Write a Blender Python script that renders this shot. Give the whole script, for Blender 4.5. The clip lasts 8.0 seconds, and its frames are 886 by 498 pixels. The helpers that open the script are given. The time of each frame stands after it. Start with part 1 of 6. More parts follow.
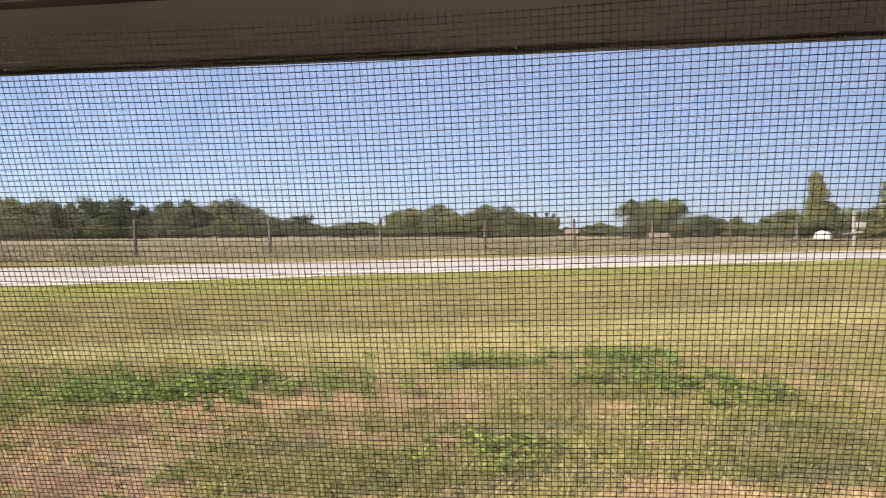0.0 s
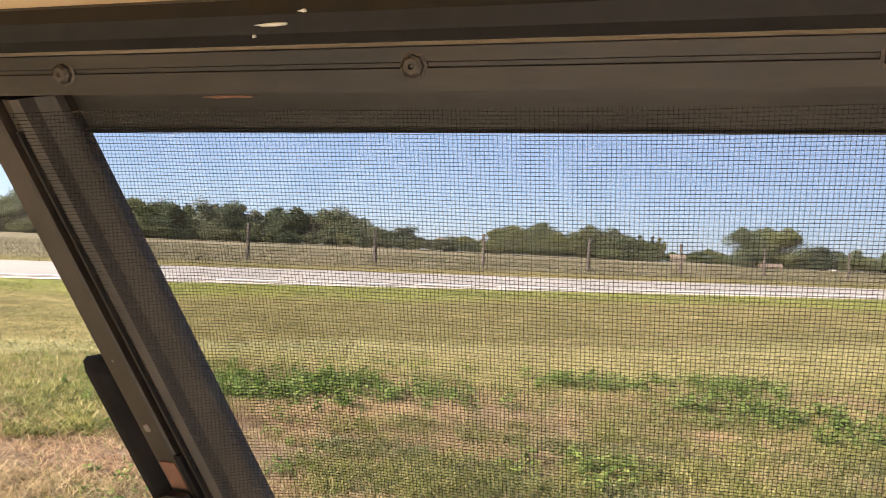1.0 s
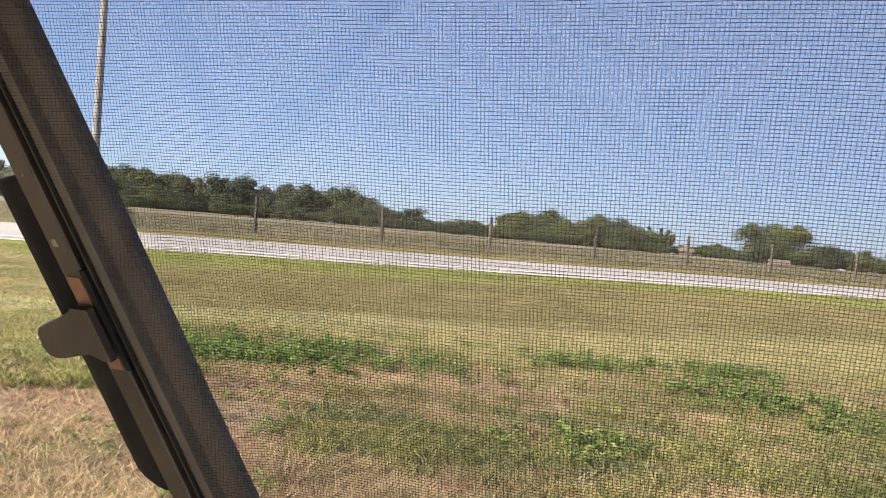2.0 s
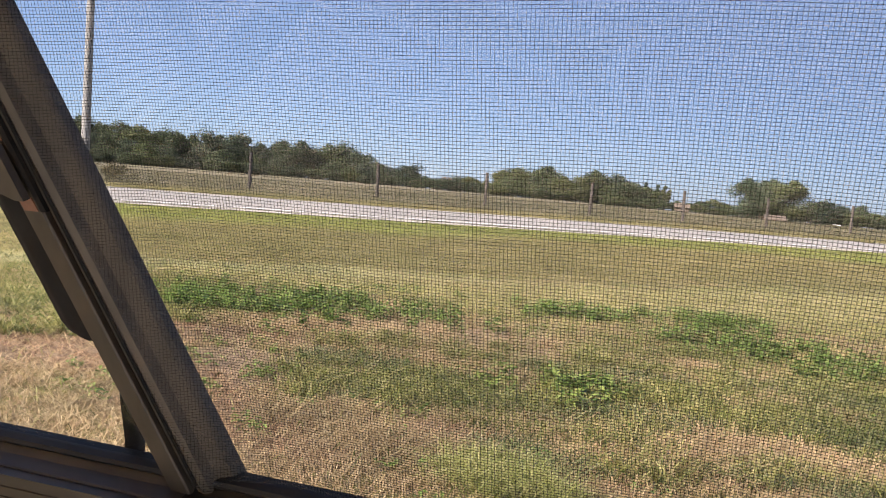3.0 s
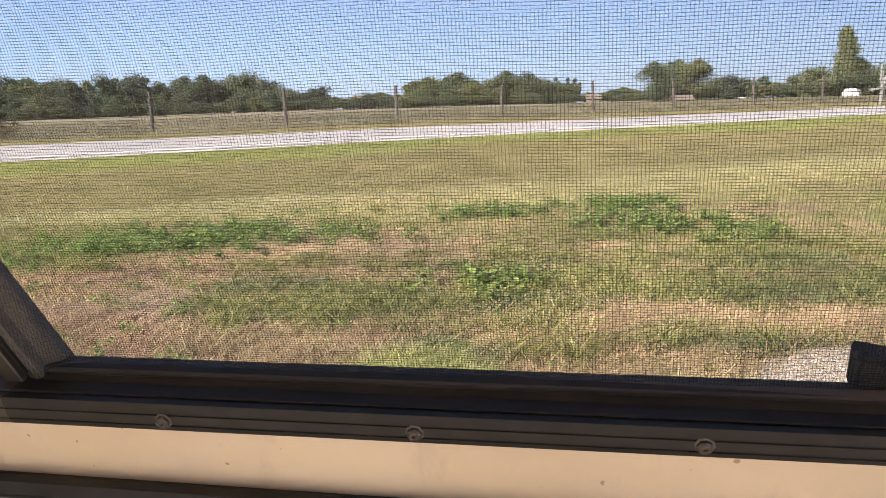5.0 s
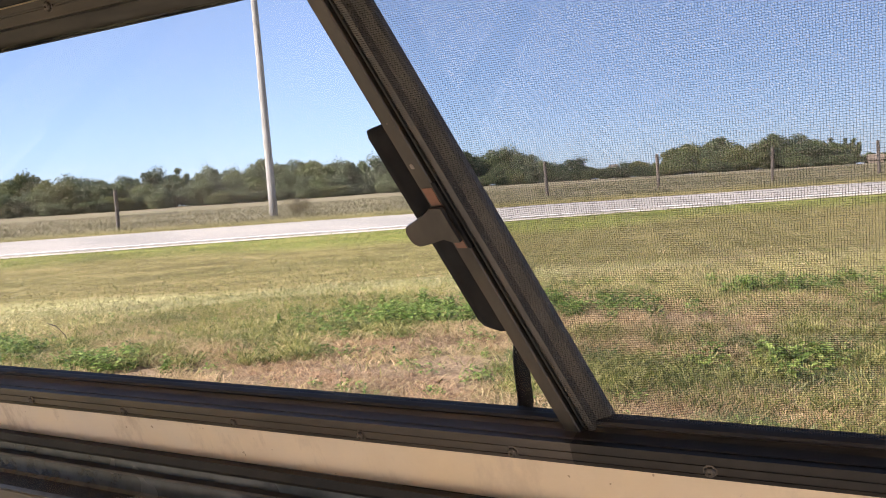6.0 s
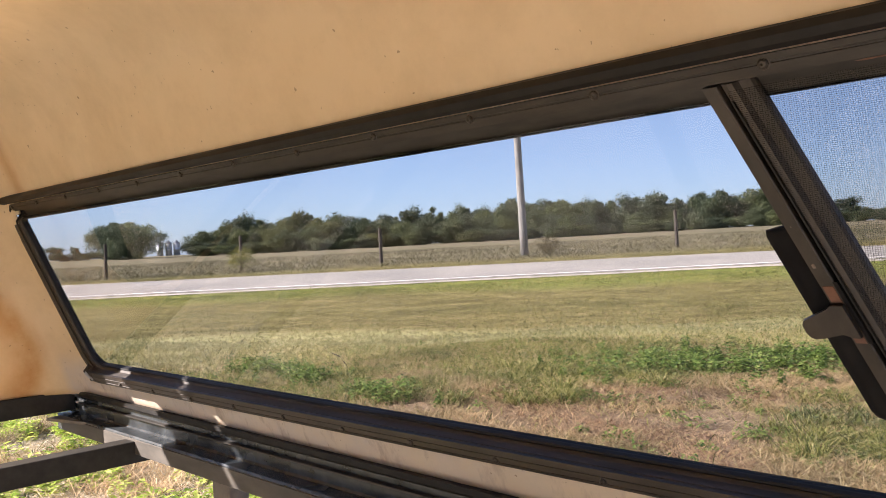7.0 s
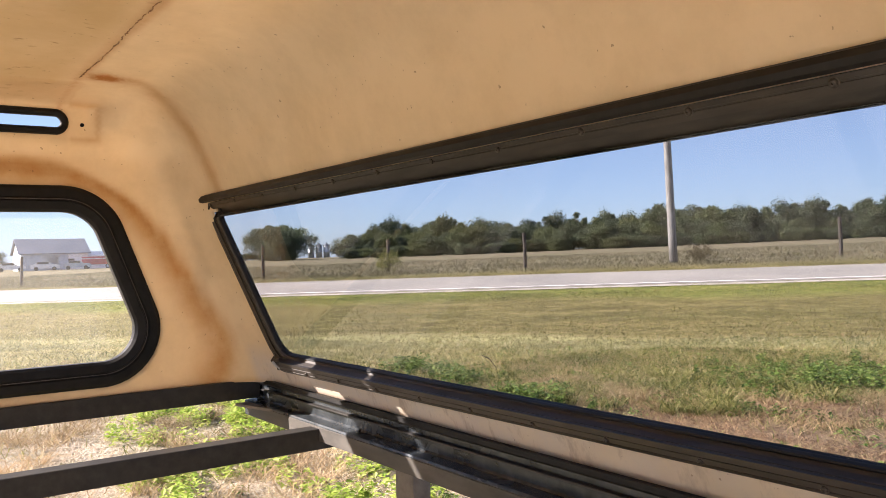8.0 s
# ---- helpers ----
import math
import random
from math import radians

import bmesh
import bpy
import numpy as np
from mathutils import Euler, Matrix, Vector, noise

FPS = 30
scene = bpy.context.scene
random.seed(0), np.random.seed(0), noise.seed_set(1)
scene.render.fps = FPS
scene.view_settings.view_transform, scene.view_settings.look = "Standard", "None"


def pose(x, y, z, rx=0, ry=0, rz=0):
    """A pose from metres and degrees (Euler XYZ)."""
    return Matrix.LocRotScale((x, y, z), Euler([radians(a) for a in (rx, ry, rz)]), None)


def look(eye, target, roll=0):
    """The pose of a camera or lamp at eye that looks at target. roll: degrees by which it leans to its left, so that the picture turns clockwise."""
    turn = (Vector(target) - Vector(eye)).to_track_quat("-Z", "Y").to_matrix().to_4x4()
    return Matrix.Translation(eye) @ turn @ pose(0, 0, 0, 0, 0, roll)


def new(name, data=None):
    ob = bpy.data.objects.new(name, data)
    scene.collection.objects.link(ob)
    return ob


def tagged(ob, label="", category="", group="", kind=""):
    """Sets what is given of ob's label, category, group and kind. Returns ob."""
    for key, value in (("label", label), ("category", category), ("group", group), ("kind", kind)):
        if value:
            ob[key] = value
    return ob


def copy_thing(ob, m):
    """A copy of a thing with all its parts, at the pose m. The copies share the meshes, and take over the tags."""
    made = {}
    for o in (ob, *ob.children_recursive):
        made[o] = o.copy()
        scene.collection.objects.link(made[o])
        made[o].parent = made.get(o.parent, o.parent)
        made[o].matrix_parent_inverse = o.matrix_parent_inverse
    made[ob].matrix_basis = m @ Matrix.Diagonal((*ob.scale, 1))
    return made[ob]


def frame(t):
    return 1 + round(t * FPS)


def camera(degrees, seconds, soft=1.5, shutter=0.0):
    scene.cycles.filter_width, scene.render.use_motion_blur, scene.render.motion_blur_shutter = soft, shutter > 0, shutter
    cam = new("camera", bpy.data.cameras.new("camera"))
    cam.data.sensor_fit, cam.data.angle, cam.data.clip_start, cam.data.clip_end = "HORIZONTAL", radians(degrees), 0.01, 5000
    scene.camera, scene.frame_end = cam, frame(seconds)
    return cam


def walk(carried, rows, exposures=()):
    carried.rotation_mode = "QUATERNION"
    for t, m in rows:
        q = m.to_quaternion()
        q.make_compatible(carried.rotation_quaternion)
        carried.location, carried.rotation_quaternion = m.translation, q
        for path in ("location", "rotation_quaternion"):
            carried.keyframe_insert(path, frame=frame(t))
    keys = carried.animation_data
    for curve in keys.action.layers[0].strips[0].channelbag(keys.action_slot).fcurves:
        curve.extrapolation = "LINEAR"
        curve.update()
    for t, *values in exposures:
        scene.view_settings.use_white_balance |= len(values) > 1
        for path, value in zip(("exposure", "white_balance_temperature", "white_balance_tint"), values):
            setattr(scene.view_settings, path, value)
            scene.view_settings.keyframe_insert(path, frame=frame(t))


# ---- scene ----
cam = camera(55.7, 8.0, soft=0.9)
PATH = [
    (0, (1.584, -0.325, 1.332), (1.237, 1.644, 1.315), -0.2),
    (0.5, (1.607, -0.405, 1.319), (1.135, 1.538, 1.313), 0.6),
    (1, (1.56, -0.443, 1.328), (0.978, 1.47, 1.344), 2.8),
    (1.5, (1.586, -0.44, 1.278), (0.983, 1.467, 1.308), 3.8),
    (1.7, (1.606, -0.449, 1.270), (0.997, 1.455, 1.279), 4.9),
    (2.8, (1.646, -0.419, 1.208), (1.060, 1.491, 1.102), 5.1),
    (3, (1.661, -0.419, 1.2), (1.081, 1.491, 1.074), 5.0),
    (3.5, (1.754, -0.435, 1.204), (1.281, 1.499, 1.012), 2.8),
    (4, (1.812, -0.401, 1.191), (1.542, 1.563, 0.926), 1.0),
    (4.2, (1.837, -0.377, 1.175), (1.688, 1.594, 0.87), 0.5),
    (5.3, (1.723, -0.507, 1.185), (1.154, 1.383, 0.864), -2.6),
    (5.5, (1.697, -0.54, 1.194), (1.01, 1.312, 0.879), -2.9),
    (6, (1.631, -0.64, 1.216), (0.67, 1.109, 1.086), -3.4),
    (6.5, (1.607, -0.728, 1.254), (0.346, 0.825, 1.227), -3.1),
    (7, (1.582, -0.786, 1.268), (0.159, 0.621, 1.261), -2.6),
    (7.5, (1.565, -0.812, 1.262), (0.063, 0.509, 1.267), -2.2),
    (8, (1.541, -0.849, 1.258), (-0.097, 0.298, 1.276), -1.8),
]
EXPOSURES = [(0, 2.58, 7300, 18), (1, 2.62, 7300, 17), (1.5, 2.58, 7120, 17), (3, 2.48, 6900, 18), (4, 2.5, 6850, 18), (5.5, 2.8, 6700, 18), (6, 2.52, 6770, 18), (6.5, 2.2, 6720, 19), (7, 2.12, 6750, 20), (7.5, 2.15, 6770, 20), (8, 2.05, 6750, 20)]
walk(cam, [(t, look(eye, target, roll)) for t, eye, target, roll in PATH], EXPOSURES)

# ---- light ----
SUN_TO = Vector((-1.0875, -1.25, 1.011)).normalized()
sun = new("sun", bpy.data.lights.new("sun", "SUN"))
sun.data.energy, sun.data.angle, sun.data.color = 5.0, radians(0.55), (1.0, 0.95, 0.87)
sun.matrix_world = look((0, 0, 0), -SUN_TO) @ Matrix.Identity(4)
world = bpy.data.worlds.new("sky")
scene.world = world
world.use_nodes = True
wn = world.node_tree
sky = wn.nodes.new("ShaderNodeTexSky")
sky.sky_type, sky.sun_disc = "NISHITA", False
sky.sun_elevation, sky.sun_rotation = math.asin(SUN_TO.z), math.atan2(-SUN_TO.x, SUN_TO.y)
sky.air_density, sky.dust_density, sky.ozone_density, sky.altitude = 0.75, 0.5, 4.0, 0
# thin even haze over the clear sky
haze = wn.nodes.new("ShaderNodeMixRGB")
haze.inputs[0].default_value, haze.inputs[2].default_value = 0.48, (2.45, 3.45, 5.5, 1)
wn.links.new(sky.outputs[0], haze.inputs[1])
wn.links.new(haze.outputs[0], wn.nodes["Background"].inputs[0])
wn.nodes["Background"].inputs[1].default_value = 0.049


# ---- materials ----
def shader(name):
    m = bpy.data.materials.new(name)
    m.use_nodes = True
    return m, m.node_tree, m.node_tree.nodes["Principled BSDF"]


def noise_node(nt, scale, detail=4.0, rough=0.55, stretch=None):
    tc = nt.nodes.new("ShaderNodeTexCoord")
    n = nt.nodes.new("ShaderNodeTexNoise")
    n.inputs["Scale"].default_value, n.inputs["Detail"].default_value, n.inputs["Roughness"].default_value = scale, detail, rough
    src = tc.outputs["Object"]
    if stretch:
        mp = nt.nodes.new("ShaderNodeMapping")
        mp.inputs["Scale"].default_value = stretch
        nt.links.new(src, mp.inputs[0])
        src = mp.outputs[0]
    nt.links.new(src, n.inputs["Vector"])
    return n.outputs["Fac"]


def ramp(nt, fac, stops):
    r = nt.nodes.new("ShaderNodeValToRGB")
    e = r.color_ramp.elements
    while len(e) < len(stops):
        e.new(0.5)
    for k, (pos, col) in zip(e, stops):
        k.position, k.color = pos, (*col, 1) if len(col) == 3 else col
    nt.links.new(fac, r.inputs[0])
    return r.outputs[0]


def mixed(nt, fac, a, b, blend="MIX"):
    n = nt.nodes.new("ShaderNodeMixRGB")
    n.blend_type = blend
    for sock, v in zip(n.inputs, (fac, a, b)):
        if isinstance(v, (int, float)):
            sock.default_value = v
        elif isinstance(v, tuple):
            sock.default_value = (*v, 1)
        else:
            nt.links.new(v, sock)
    return n.outputs[0]


def bumped(nt, bsdf, fac, strength, distance=0.01):
    b = nt.nodes.new("ShaderNodeBump")
    b.inputs["Strength"].default_value, b.inputs["Distance"].default_value = strength, distance
    nt.links.new(fac, b.inputs["Height"])
    nt.links.new(b.outputs[0], bsdf.inputs["Normal"])


def surface(name, dark, light, scale, rough=0.6, bump=0.2, metal=0.0, depth=0.002, big=None, stretch=None, vary=0.0, spec=0.5):
    """Two colours by a fine grain, shifted by a larger stain, with relief."""
    m, nt, b = shader(name)
    fine = noise_node(nt, scale, 6, 0.6, stretch)
    col = ramp(nt, fine, [(0.3, dark), (0.7, light)])
    large = noise_node(nt, big or scale / 9, 3, 0.6)
    tone = ramp(nt, large, [(0.3, (0.72, 0.72, 0.72)), (0.7, (1.12, 1.1, 1.08))])
    col = mixed(nt, 0.8, col, tone, "MULTIPLY")
    if vary:
        info = nt.nodes.new("ShaderNodeObjectInfo")
        r = ramp(nt, info.outputs["Random"], [(0.0, (1 - vary,) * 3), (1.0, (1 + vary,) * 3)])
        col = mixed(nt, 1.0, col, r, "MULTIPLY")
    nt.links.new(col, b.inputs["Base Color"])
    rr = ramp(nt, large, [(0.3, (rough * 0.8,) * 3), (0.7, (min(1, rough * 1.15),) * 3)])
    nt.links.new(rr, b.inputs["Roughness"])
    b.inputs["Metallic"].default_value = metal
    b.inputs["Specular IOR Level"].default_value = spec
    bumped(nt, b, fine, bump, depth)
    return m


def leafy(name, cols, rough=0.55, trans=0.35, patch=None, vary=False):
    """Leaves or blades: a colour for each island, some light through them."""
    m, nt, b = shader(name)
    g = nt.nodes.new("ShaderNodeNewGeometry")
    col = ramp(nt, g.outputs["Random Per Island"], [(i / max(1, len(cols) - 1), c) for i, c in enumerate(cols)])
    if patch:
        col = mixed(nt, 0.85, col, ramp(nt, noise_node(nt, patch, 3), [(0.35, (0.52, 0.56, 0.48)), (0.65, (1.28, 1.22, 1.15))]), "MULTIPLY")
    if vary:
        info = nt.nodes.new("ShaderNodeObjectInfo")
        col = mixed(nt, 1.0, col, ramp(nt, info.outputs["Random"], [(0.0, (0.62, 0.68, 0.72)), (0.45, (1.0, 1.0, 1.0)), (0.8, (1.12, 1.12, 0.95)), (1.0, (1.28, 1.12, 0.85))]), "MULTIPLY")
    nt.links.new(col, b.inputs["Base Color"])
    b.inputs["Roughness"].default_value = rough
    b.inputs["Specular IOR Level"].default_value = 0.25
    t = nt.nodes.new("ShaderNodeBsdfTranslucent")
    nt.links.new(col, t.inputs[0])
    mx = nt.nodes.new("ShaderNodeMixShader")
    mx.inputs[0].default_value = trans
    nt.links.new(b.outputs[0], mx.inputs[1])
    nt.links.new(t.outputs[0], mx.inputs[2])
    nt.links.new(mx.outputs[0], nt.nodes["Material Output"].inputs[0])
    return m


def pane_material(name, tint, dust, clean=0.4):
    """Thin flat glass: clear, mirror at a slant, with a film of dust."""
    m, nt, b = shader(name)
    clear = nt.nodes.new("ShaderNodeBsdfTransparent")
    clear.inputs[0].default_value = (*tint, 1)
    gloss = nt.nodes.new("ShaderNodeBsdfGlossy")
    gloss.inputs["Roughness"].default_value = 0.015
    lw = nt.nodes.new("ShaderNodeLayerWeight")
    lw.inputs[0].default_value = 0.5
    pw = nt.nodes.new("ShaderNodeMath")
    pw.operation = "POWER"
    nt.links.new(lw.outputs["Facing"], pw.inputs[0])
    pw.inputs[1].default_value = 4.5
    fr = nt.nodes.new("ShaderNodeMath")
    fr.operation = "MULTIPLY_ADD"
    nt.links.new(pw.outputs[0], fr.inputs[0])
    fr.inputs[1].default_value, fr.inputs[2].default_value = 0.75, 0.024
    mx = nt.nodes.new("ShaderNodeMixShader")
    nt.links.new(fr.outputs[0], mx.inputs[0])
    nt.links.new(clear.outputs[0], mx.inputs[1])
    nt.links.new(gloss.outputs[0], mx.inputs[2])
    film = nt.nodes.new("ShaderNodeBsdfDiffuse")
    film.inputs[0].default_value = (0.62, 0.6, 0.56, 1)
    back = nt.nodes.new("ShaderNodeBsdfTranslucent")
    back.inputs[0].default_value = (0.62, 0.6, 0.56, 1)
    dirt = nt.nodes.new("ShaderNodeMixShader")
    nt.links.new(film.outputs[0], dirt.inputs[1])
    nt.links.new(back.outputs[0], dirt.inputs[2])
    smear = ramp(nt, noise_node(nt, 3.0, 5, 0.6, (1, 1, 0.4)), [(0.42, (dust * clean,) * 3), (0.72, (dust * 1.5,) * 3)])
    mx2 = nt.nodes.new("ShaderNodeMixShader")
    nt.links.new(smear, mx2.inputs[0])
    nt.links.new(mx.outputs[0], mx2.inputs[1])
    nt.links.new(dirt.outputs[0], mx2.inputs[2])
    nt.links.new(mx2.outputs[0], nt.nodes["Material Output"].inputs[0])
    return m


def shell_material():
    """Old peach gelcoat on thin glass fibre, with rust-brown water stains, smudges and specks; some light comes through."""
    m, nt, b = shader("peach_fibreglass")
    fine = noise_node(nt, 60, 5, 0.6)
    large = noise_node(nt, 2.2, 4, 0.55)
    col = ramp(nt, large, [(0.25, (0.70, 0.548, 0.342)), (0.5, (0.73, 0.588, 0.386)), (0.75, (0.755, 0.625, 0.43))])
    blotch = ramp(nt, noise_node(nt, 9, 6, 0.7), [(0.3, (0.86, 0.83, 0.78)), (0.6, (1.03, 1.02, 1.02))])
    col = mixed(nt, 0.7, col, blotch, "MULTIPLY")

    def marked(name, fac, colour, base):
        at = nt.nodes.new("ShaderNodeAttribute")
        at.attribute_name = name
        mul = nt.nodes.new("ShaderNodeMath")
        mul.operation, mul.use_clamp = "MULTIPLY", True
        nt.links.new(at.outputs["Fac"], mul.inputs[0])
        nt.links.new(fac, mul.inputs[1])
        return mixed(nt, mul.outputs[0], base, colour)
    cloud = ramp(nt, noise_node(nt, 11, 6, 0.68), [(0.28, (0.42,) * 3), (0.68, (1.0,) * 3)])
    col = marked("aged", ramp(nt, noise_node(nt, 4, 5, 0.65), [(0.25, (0.25,) * 3), (0.7, (1.0,) * 3)]), (0.55, 0.40, 0.20), col)
    col = marked("greyed_strip", cloud, (0.575, 0.515, 0.455), col)
    col = marked("greyed_strip", ramp(nt, noise_node(nt, 26, 5, 0.7, (1, 1, 0.22)), [(0.54, (0, 0, 0)), (0.66, (0.55,) * 3)]), (0.30, 0.22, 0.16), col)
    col = marked("stain", cloud, (0.47, 0.25, 0.075), col)
    smudge = ramp(nt, noise_node(nt, 24, 4, 0.65, (1.3, 0.6, 1)), [(0.63, (0, 0, 0)), (0.70, (0.8,) * 3)])
    col = marked("aged", smudge, (0.30, 0.175, 0.075), col)
    rust = ramp(nt, noise_node(nt, 45, 5, 0.7), [(0.3, (0.25,) * 3), (0.62, (1.0,) * 3)])
    col = marked("rust", rust, (0.43, 0.17, 0.025), col)
    speck = ramp(nt, noise_node(nt, 95, 2, 0.5), [(0.725, (0, 0, 0)), (0.755, (0.6,) * 3)])
    col = mixed(nt, speck, col, (0.16, 0.09, 0.05))
    nt.links.new(col, b.inputs["Base Color"])
    b.inputs["Roughness"].default_value = 0.5
    b.inputs["Specular IOR Level"].default_value = 0.3
    bumped(nt, b, fine, 0.12, 0.003)
    t = nt.nodes.new("ShaderNodeBsdfTranslucent")
    nt.links.new(mixed(nt, 0.15, col, (0.85, 0.78, 0.67)), t.inputs[0])
    mx = nt.nodes.new("ShaderNodeMixShader")
    mx.inputs[0].default_value = SHELL_THROUGH
    nt.links.new(b.outputs[0], mx.inputs[1])
    nt.links.new(t.outputs[0], mx.inputs[2])
    nt.links.new(mx.outputs[0], nt.nodes["Material Output"].inputs[0])
    return m


def ground_material():
    """Soil, thatch and turf in strips along the road: green edge, olive-brown bank, pale cut swath, yellow-green lawn, bare yard; tan pasture far off."""
    m, nt, b = shader("turf_and_soil")

    def mark(name):
        at = nt.nodes.new("ShaderNodeAttribute")
        at.attribute_name = name
        return at.outputs["Fac"]

    def streaks(scale, long):
        tc = nt.nodes.new("ShaderNodeTexCoord")
        mp = nt.nodes.new("ShaderNodeMapping")
        mp.vector_type = "TEXTURE"
        mp.inputs["Rotation"].default_value = (0, 0, math.atan2(-NX, NY))
        mp.inputs["Scale"].default_value = (long, 1, 1)
        n = nt.nodes.new("ShaderNodeTexNoise")
        n.inputs["Scale"].default_value, n.inputs["Detail"].default_value, n.inputs["Roughness"].default_value = scale, 6, 0.68
        nt.links.new(tc.outputs["Object"], mp.inputs[0])
        nt.links.new(mp.outputs[0], n.inputs["Vector"])
        return n.outputs["Fac"]
    fine = noise_node(nt, 55, 6, 0.7)
    mid = noise_node(nt, 1.6, 6, 0.7)
    tuft = noise_node(nt, 9.0, 5, 0.7)
    thatch = ramp(nt, fine, [(0.25, (0.06, 0.038, 0.022)), (0.5, (0.20, 0.14, 0.08)), (0.75, (0.44, 0.34, 0.20))])
    turf = ramp(nt, fine, [(0.25, (0.05, 0.055, 0.016)), (0.5, (0.16, 0.16, 0.05)), (0.75, (0.36, 0.32, 0.13))])
    col = mixed(nt, ramp(nt, mid, [(0.40, (0, 0, 0)), (0.58, (1, 1, 1))]), thatch, turf)
    st = mixed(nt, 0.5, streaks(1.3, 3.0), noise_node(nt, 2.6, 6, 0.7))
    for name, dark, middle, pale in (("brown", (0.065, 0.06, 0.02), (0.165, 0.142, 0.056), (0.29, 0.245, 0.12)),
                                     ("pale", (0.22, 0.21, 0.09), (0.37, 0.345, 0.175), (0.50, 0.46, 0.26)),
                                     ("lawn", (0.145, 0.132, 0.052), (0.265, 0.24, 0.105), (0.385, 0.34, 0.18)),
                                     ("green", (0.09, 0.12, 0.025), (0.17, 0.20, 0.045), (0.30, 0.30, 0.09))):
        col = mixed(nt, mark(name), col, ramp(nt, st, [(0.32, dark), (0.5, middle), (0.68, pale)]))
    col = mixed(nt, 0.85, col, ramp(nt, tuft, [(0.3, (0.52, 0.52, 0.48)), (0.5, (0.95, 0.95, 0.93)), (0.68, (1.3, 1.26, 1.2))]), "MULTIPLY")
    rusty = ramp(nt, fine, [(0.25, (0.09, 0.055, 0.037)), (0.5, (0.27, 0.175, 0.115)), (0.75, (0.42, 0.31, 0.21))])
    col = mixed(nt, mark("rusty"), col, mixed(nt, 0.8, rusty, ramp(nt, tuft, [(0.3, (0.5, 0.47, 0.45)), (0.65, (1.2, 1.2, 1.2))]), "MULTIPLY"))
    soil = ramp(nt, fine, [(0.25, (0.09, 0.058, 0.040)), (0.5, (0.255, 0.18, 0.130)), (0.75, (0.43, 0.335, 0.26))])
    soil = mixed(nt, 0.8, soil, ramp(nt, tuft, [(0.3, (0.6, 0.55, 0.5)), (0.65, (1.2, 1.2, 1.2))]), "MULTIPLY")
    col = mixed(nt, mark("bare"), col, soil)
    crust = ramp(nt, fine, [(0.25, (0.20, 0.15, 0.115)), (0.5, (0.42, 0.34, 0.28)), (0.75, (0.60, 0.52, 0.44))])
    col = mixed(nt, mark("pan"), col, mixed(nt, 0.7, crust, ramp(nt, tuft, [(0.3, (0.7, 0.66, 0.62)), (0.65, (1.15, 1.14, 1.12))]), "MULTIPLY"))
    stone = ramp(nt, noise_node(nt, 110, 3, 0.6), [(0.3, (0.16, 0.125, 0.10)), (0.5, (0.36, 0.30, 0.25)), (0.7, (0.54, 0.47, 0.41))])
    col = mixed(nt, mark("gravel"), col, stone)
    # pale unseen ground behind the camera, added to bounce light into the shell
    bounce_pale = ramp(nt, noise_node(nt, 90, 4, 0.6), [(0.3, (0.46, 0.43, 0.38)), (0.7, (0.74, 0.71, 0.65))])
    col = mixed(nt, mark("unseen_bounce"), col, bounce_pale)
    dry = ramp(nt, noise_node(nt, 0.5, 6, 0.7, (1, 1, 1)), [(0.3, (0.085, 0.077, 0.046)), (0.5, (0.15, 0.132, 0.086)), (0.62, (0.19, 0.165, 0.115)), (0.75, (0.118, 0.122, 0.058))])
    col = mixed(nt, mark("field"), col, dry)
    wide = streaks(0.16, 2.0)
    col = mixed(nt, 0.7, col, ramp(nt, wide, [(0.35, (0.68, 0.75, 0.62)), (0.65, (1.24, 1.17, 1.1))]), "MULTIPLY")
    nt.links.new(col, b.inputs["Base Color"])
    b.inputs["Roughness"].default_value = 0.95
    b.inputs["Specular IOR Level"].default_value = 0.15
    bumped(nt, b, fine, 0.9, 0.02)
    return m


NX, NY = -0.616, 0.788
SHELL_THROUGH = 0.30
M_SHELL = shell_material()
M_GROUND = ground_material()
M_TRIM = surface("bronze_window_trim", (0.0115, 0.0099, 0.0077), (0.037, 0.0317, 0.0246), 70, 0.45, 0.4, 0.3, 0.0008, big=9, stretch=(0.25, 1, 1))
# lighter copy of the bronze trim, for the divider and its latch
M_DIVIDER = surface("brown_divider_trim", (0.021, 0.0184, 0.0153), (0.048, 0.0415, 0.0345), 45, 0.45, 0.25, 0.3, 0.0006, big=9, stretch=(1, 1, 0.3))
M_SILL = surface("dark_brown_sill", (0.012, 0.0095, 0.0078), (0.034, 0.0268, 0.0215), 50, 0.5, 0.25, 0, 0.0006, big=7, stretch=(0.25, 1, 1))
# its black also stands in for shade on the sill under the screen
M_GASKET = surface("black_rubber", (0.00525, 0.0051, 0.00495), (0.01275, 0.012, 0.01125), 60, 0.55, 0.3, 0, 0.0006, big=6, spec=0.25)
M_TRACK = surface("black_plastic", (0.005, 0.005, 0.006), (0.011, 0.011, 0.012), 40, 0.8, 0.15, 0, 0.0004, spec=0.15)
M_JOINT = surface("brown_resin", (0.17, 0.09, 0.04), (0.34, 0.2, 0.1), 60, 0.7, 0.4, 0, 0.0006)
M_RUST = surface("rust_red_primer", (0.095, 0.045, 0.028), (0.18, 0.09, 0.058), 70, 0.8, 0.4, 0, 0.0006)
M_SCREW = surface("dull_screw", (0.024, 0.0208, 0.0176), (0.088, 0.0752, 0.0624), 260, 0.5, 0.6, 0.5, 0.0006)
M_WEFT = surface("screen_weft", (0.030, 0.0295, 0.028), (0.060, 0.0587, 0.0553), 300, 0.5, 0.0, 0.0)
